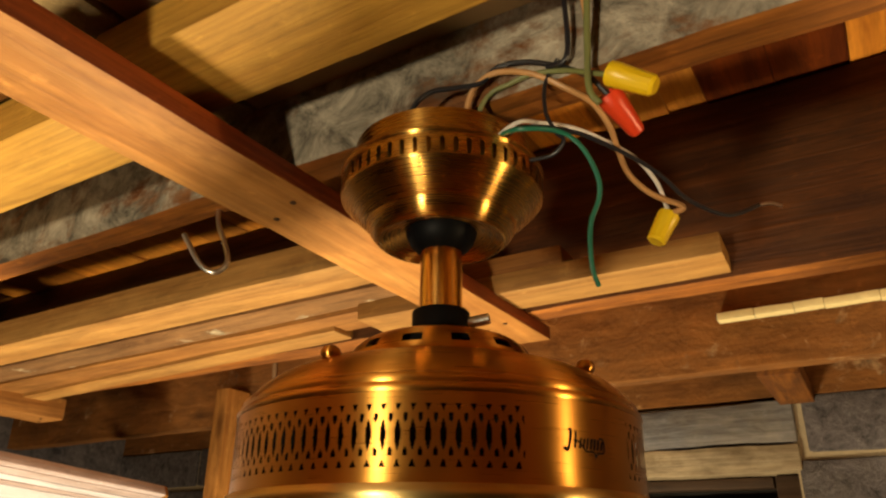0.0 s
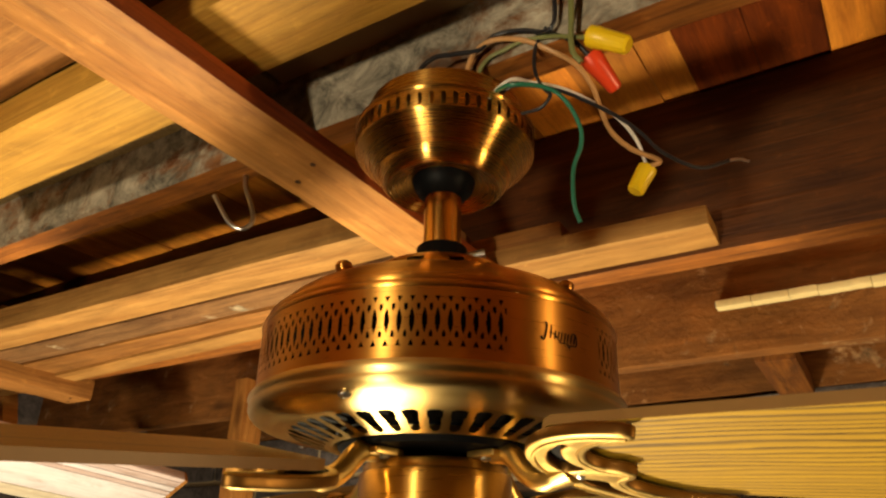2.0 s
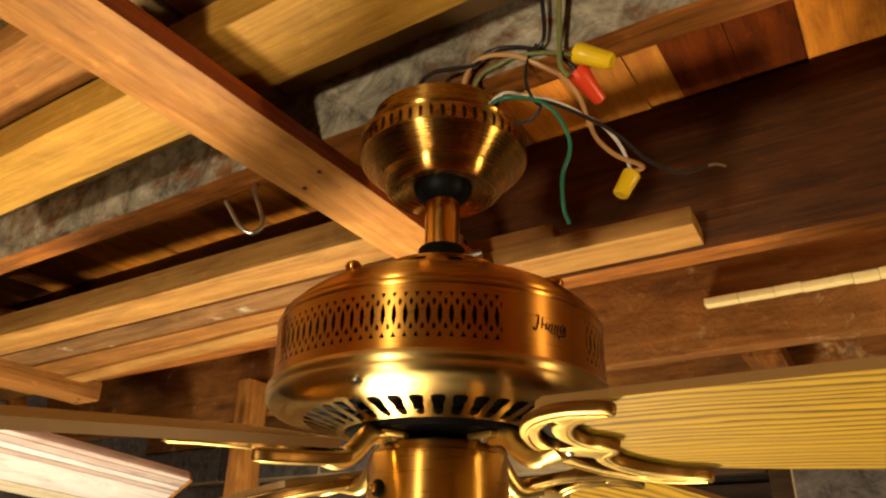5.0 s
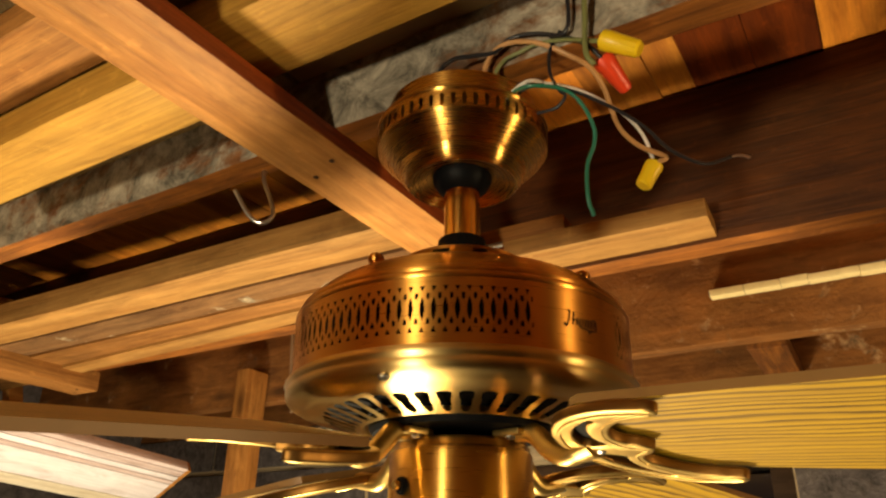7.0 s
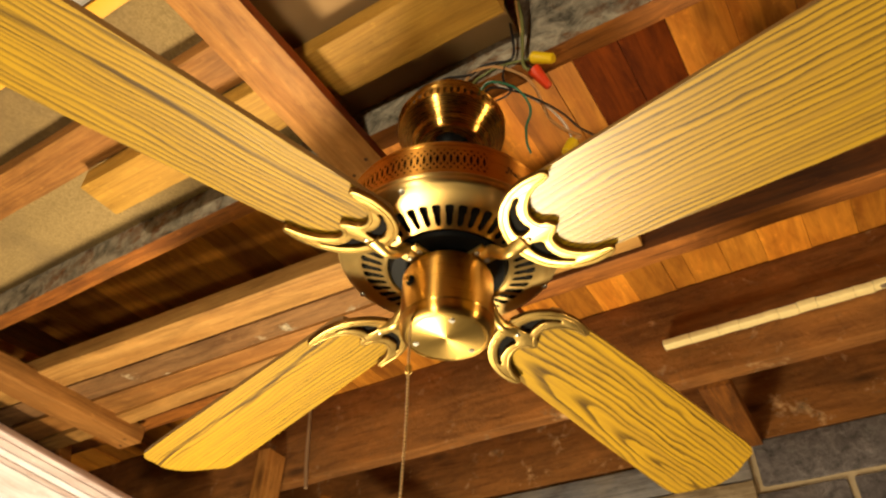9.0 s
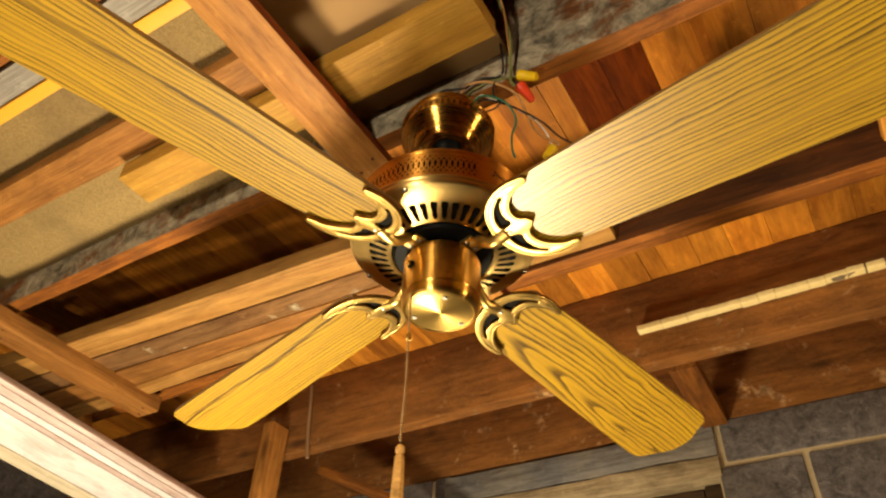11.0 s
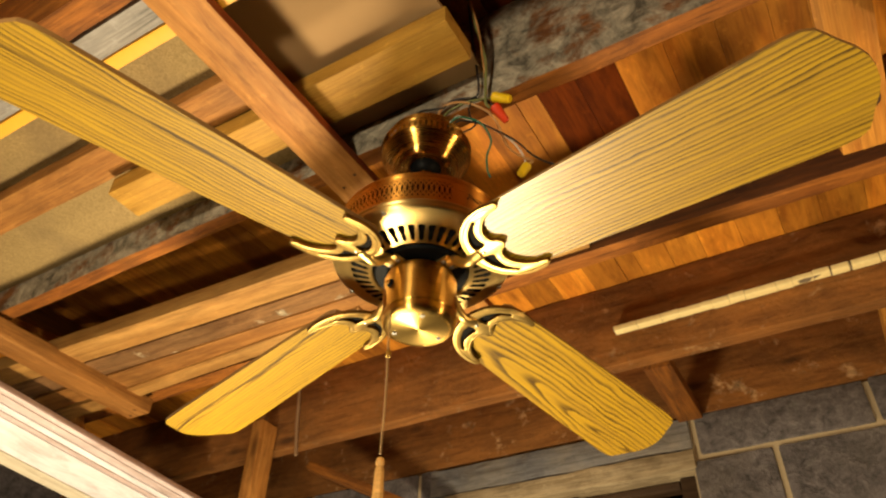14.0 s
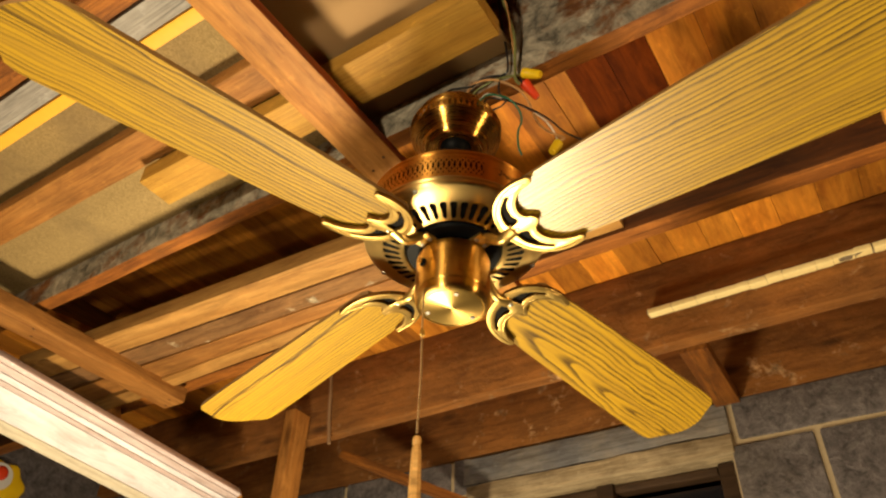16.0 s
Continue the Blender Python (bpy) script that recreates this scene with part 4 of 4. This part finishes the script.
for n, (az, rise) in enumerate(((-42.5, 0.0160), (46.5, 0.0100), (136.0, 0.0110), (-133.5, 0.0130))):
    turn = pose(0, 0, 0, 0, 0, az)
    tilt = turn @ pose(0.10, 0, 1.7400 + rise, 0, DROOP, 0) @ pose(0, 0, 0, PITCH) @ pose(-0.10, 0, 0)
    face = blade_oak("oak_veneer", *FIGURES[n], 1.7 + 2.9 * n)
    b = new("blade", finish(bpy.data.meshes.new("blade"), blade_mesh(), [face, oak_edge], 30))
    b.parent, b.matrix_basis = fan, tilt
    tagged(b, "oak-grain laminate fan blade")
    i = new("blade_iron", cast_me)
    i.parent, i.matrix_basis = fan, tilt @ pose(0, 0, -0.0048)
    tagged(i, "openwork cast brass blade bracket")
    r = new("ridge", ridge_me)
    r.parent, r.matrix_basis = i, pose(0, 0, -0.0030)
    for me in scallop_me:
        r = new("ridge", me)
        r.parent, r.matrix_basis = i, pose(0, 0, -0.0028)
    k = new("backing", backing_me)
    k.parent, k.matrix_basis = i, pose(0, 0, 0.0026)
    tagged(k, "blackened backing plate")
    bm = tube([(q[0], q[1], q[2] + rise * min(1.0, max(0.0, (q[0] - 0.055) / 0.03))) for q in arm_path], 0.0062, 12, 6)
    for v in bm.verts:
        v.co.y *= 1.0 + 0.5 * max(0.0, (v.co.x - 0.08) / 0.02)
    a = part("arm", bm, brass_cast, i)
    a.matrix_basis = i.matrix_basis.inverted() @ turn
    part("screw", ball(0.0030, None, 0.6, 10), steel, i, "", pose(0.1050, 0.0, -0.0030))
    foot = part("foot", box(0.020, 0.024, 0.004, 0.0012), brass_cast, i)
    foot.matrix_basis = i.matrix_basis.inverted() @ turn @ pose(0.036, 0, 1.7612)
    for y in (-0.007, 0.007):
        part("foot_screw", ball(0.0032, None, 0.6, 10), steel, foot, "", pose(0.010, y, -0.0004))

# ---- wires, connectors and hook ----


def wire(name, points, colour, radius=0.0016, label=""):
    return tagged(part(name, tube(points, radius * 0.86), WIRE[colour], None, ""), label, "wire", "loose wires")


wire("wire", [(0.045, 0.400, 2.000), (0.058, 0.375, 1.990), (0.080, 0.380, 1.992), (0.094, 0.385, 1.985), (0.103, 0.390, 1.969), (0.104, 0.395, 1.957), (0.099, 0.400, 1.942), (0.099, 0.405, 1.920), (0.103, 0.410, 1.909)], "green", 0.0017, "green insulated wire hanging loose beside the canopy")
wire("wire", [(0.040, 0.405, 1.996), (0.057, 0.380, 1.997), (0.073, 0.392, 2.005), (0.095, 0.403, 2.008), (0.118, 0.414, 2.004), (0.137, 0.426, 1.999), (0.151, 0.438, 1.989), (0.159, 0.448, 1.974)], "white", 0.0016, "white insulated wire running to a yellow connector")
wire("wire", [(0.0280, 0.4110, 2.0060), (0.0300, 0.4050, 2.0276), (0.0361, 0.4000, 2.0385), (0.0483, 0.3950, 2.0437), (0.0683, 0.3870, 2.0365), (0.0879, 0.3850, 2.0247), (0.1037, 0.3910, 2.0186), (0.1154, 0.4030, 2.0103), (0.1222, 0.4150, 2.0014), (0.1307, 0.4270, 1.9899), (0.1459, 0.4350, 1.9800), (0.1665, 0.4410, 1.9741), (0.1600, 0.4440, 1.9710)], "tan", 0.0022, "tan cloth-covered wire looping to a yellow connector")
wire("wire", [(0.050, 0.398, 1.998), (0.063, 0.390, 2.001), (0.091, 0.398, 2.003), (0.115, 0.405, 1.997), (0.137, 0.413, 1.989), (0.151, 0.420, 1.982), (0.164, 0.428, 1.974), (0.182, 0.435, 1.968), (0.198, 0.442, 1.969), (0.219, 0.450, 1.980)], "black", 0.0016, "black insulated wire with a bare end")
tagged(part("bare_wire_end", tube([(0.218, 0.4495, 1.9795), (0.226, 0.450, 1.981), (0.233, 0.450, 1.979)], 0.0011), copper), "bare twisted copper wire end", "wire")
wire("wire", [(0.0360, 0.4120, 2.0060), (0.0377, 0.4060, 2.0241), (0.0447, 0.4020, 2.0333), (0.0548, 0.3960, 2.0353), (0.0680, 0.3880, 2.0368), (0.0867, 0.3780, 2.0321), (0.1009, 0.3680, 2.0226), (0.1120, 0.3595, 2.0150)], "olive", 0.0019, "dull green wire running into a yellow connector")
wire("wire", [(-0.0060, 0.4080, 2.0040), (-0.0041, 0.4020, 2.0216), (0.0062, 0.4000, 2.0322), (0.0202, 0.4000, 2.0354), (0.0377, 0.3990, 2.0384), (0.0481, 0.3950, 2.0472), (0.0649, 0.3880, 2.0460), (0.0839, 0.3800, 2.0365), (0.0988, 0.3740, 2.0251), (0.1105, 0.3740, 2.0110)], "black", 0.0019, "black wire running into a red connector")
wire("cable", [tuple(at(*q)) for q in ((0.090, -0.034, 2.238), (0.093, -0.028, 2.150), (0.096, -0.022, 2.090), (0.096, -0.017, 2.050), (0.092, -0.015, 2.036), (0.080, -0.012, 2.038))], "black", 0.0019, "black supply wire coming down the joist")
wire("cable", [tuple(at(*q)) for q in ((0.098, -0.055, 2.238), (0.111, -0.046, 2.135), (0.114, -0.030, 2.090), (0.109, -0.021, 2.042), (0.106, -0.016, 2.012), (0.110, -0.012, 2.002))], "olive", 0.0023, "dull green supply wire coming down the joist")
wire("cable", [tuple(at(*q)) for q in ((0.101, -0.059, 2.238), (0.114, -0.049, 2.135), (0.111, -0.033, 2.090), (0.109, -0.021, 2.056), (0.106, -0.014, 2.044), (0.104, -0.008, 2.038))], "tan", 0.0017, "tan supply wire coming down the joist")
wire("wire", [(0.083, 0.380, 2.042), (0.076, 0.385, 2.029), (0.075, 0.386, 2.010), (0.080, 0.384, 1.994), (0.084, 0.382, 1.987), (0.078, 0.386, 1.980), (0.066, 0.394, 1.981)], "black", 0.0014, "thin black wire looped beside the canopy")


def wire_nut(a, b, r0, r1, mat, label):
    """A ribbed cone connector from its mouth a to its tip b."""
    a, b = Vector(a), Vector(b)
    length = (b - a).length
    ob = new("wire_connector")
    ob.matrix_basis = Matrix.Translation(a) @ (b - a).to_track_quat("Z", "Y").to_matrix().to_4x4()
    tagged(ob, label, "connector", "wire connectors")
    bm = lathe([(r0 * 0.7, 0.003), (r0 * 0.8, 0.0), (r0, 0.0), (r0 * 1.02, length * 0.22), (r0 * 0.93, length * 0.26), (r1 * 1.04, length * 0.94), (r1 * 0.8, length), (0.0002, length)], 24)
    for k, v in enumerate(bm.verts):
        if length * 0.24 < v.co.z < length * 0.96:
            f = 1.0 + 0.06 * (math.cos(math.atan2(v.co.y, v.co.x) * 12) > 0)
            v.co.x, v.co.y = v.co.x * f, v.co.y * f
    part("shell", bm, mat, ob)
    part("mouth", cyl(r0 * 0.72, 0.002, Matrix.Translation((0, 0, 0.003)), 0, 16), dark_core, ob)
    return ob


wire_nut((0.1085, 0.3610, 2.0175), (0.1300, 0.3520, 2.0020), 0.0072, 0.0055, nut_yellow, "yellow plastic wire connector on loose wires")
wire_nut((0.1085, 0.3720, 2.0120), (0.1275, 0.3850, 1.9935), 0.0075, 0.0045, nut_red, "red plastic wire connector on loose wires")
wire_nut((0.1595, 0.4490, 1.9720), (0.1490, 0.4490, 1.9530), 0.0070, 0.0056, nut_yellow, "yellow plastic wire connector hanging from two wires")
tagged(part("cup_hook", tube([(-0.1735, 0.5610, 2.0360), (-0.1715, 0.5580, 2.0180), (-0.1625, 0.5570, 1.9960), (-0.1590, 0.5550, 1.9810), (-0.1670, 0.5530, 1.9725), (-0.1790, 0.5520, 1.9790), (-0.1950, 0.5500, 2.0040)], 0.0021, 10, 8), steel), "bent steel hook screwed into the joist", "hook")

# ---- the wall's blocks ----


def block_piece(length, height):
    return finish(bpy.data.meshes.new("block"), box(length, 0.185, height, 0.006, 0.0022, 9, int(length * 100)), concrete_block, 40)


block_meshes = {}
z1 = 2.050
course = 0
while z1 > 0.1:
    h = 0.102 if course == 0 else 0.187
    z0 = z1 - h
    u = -2.75 + (0.030 if course % 2 == 0 else -0.195)
    while u < 2.75:
        spans = [(max(u, -1.878), min(u + BL - 0.013, 2.75))]
        if z0 < WIN[3] + 0.06 and z1 > WIN[2]:
            a, b = spans[0]
            spans = [(p, q) for p, q in ((a, min(b, WIN[0] - 0.004)), (max(a, WIN[1] + 0.004), b)) if q - p > 0.03]
        for a, b in spans:
            key = (round(b - a, 3), h)
            if b - a < 0.03:
                continue
            if key not in block_meshes:
                block_meshes[key] = block_piece(*key)
            ob = new("block", block_meshes[key])
            ob.matrix_basis = UVZ @ Matrix.Translation((a, WALL + 0.0925 + rng.uniform(-0.002, 0.002), z0))
            ob.parent = wall
            ob.matrix_parent_inverse = wall.matrix_basis.inverted()
        u += BL
    z1 = z0 - 0.013
    course += 1
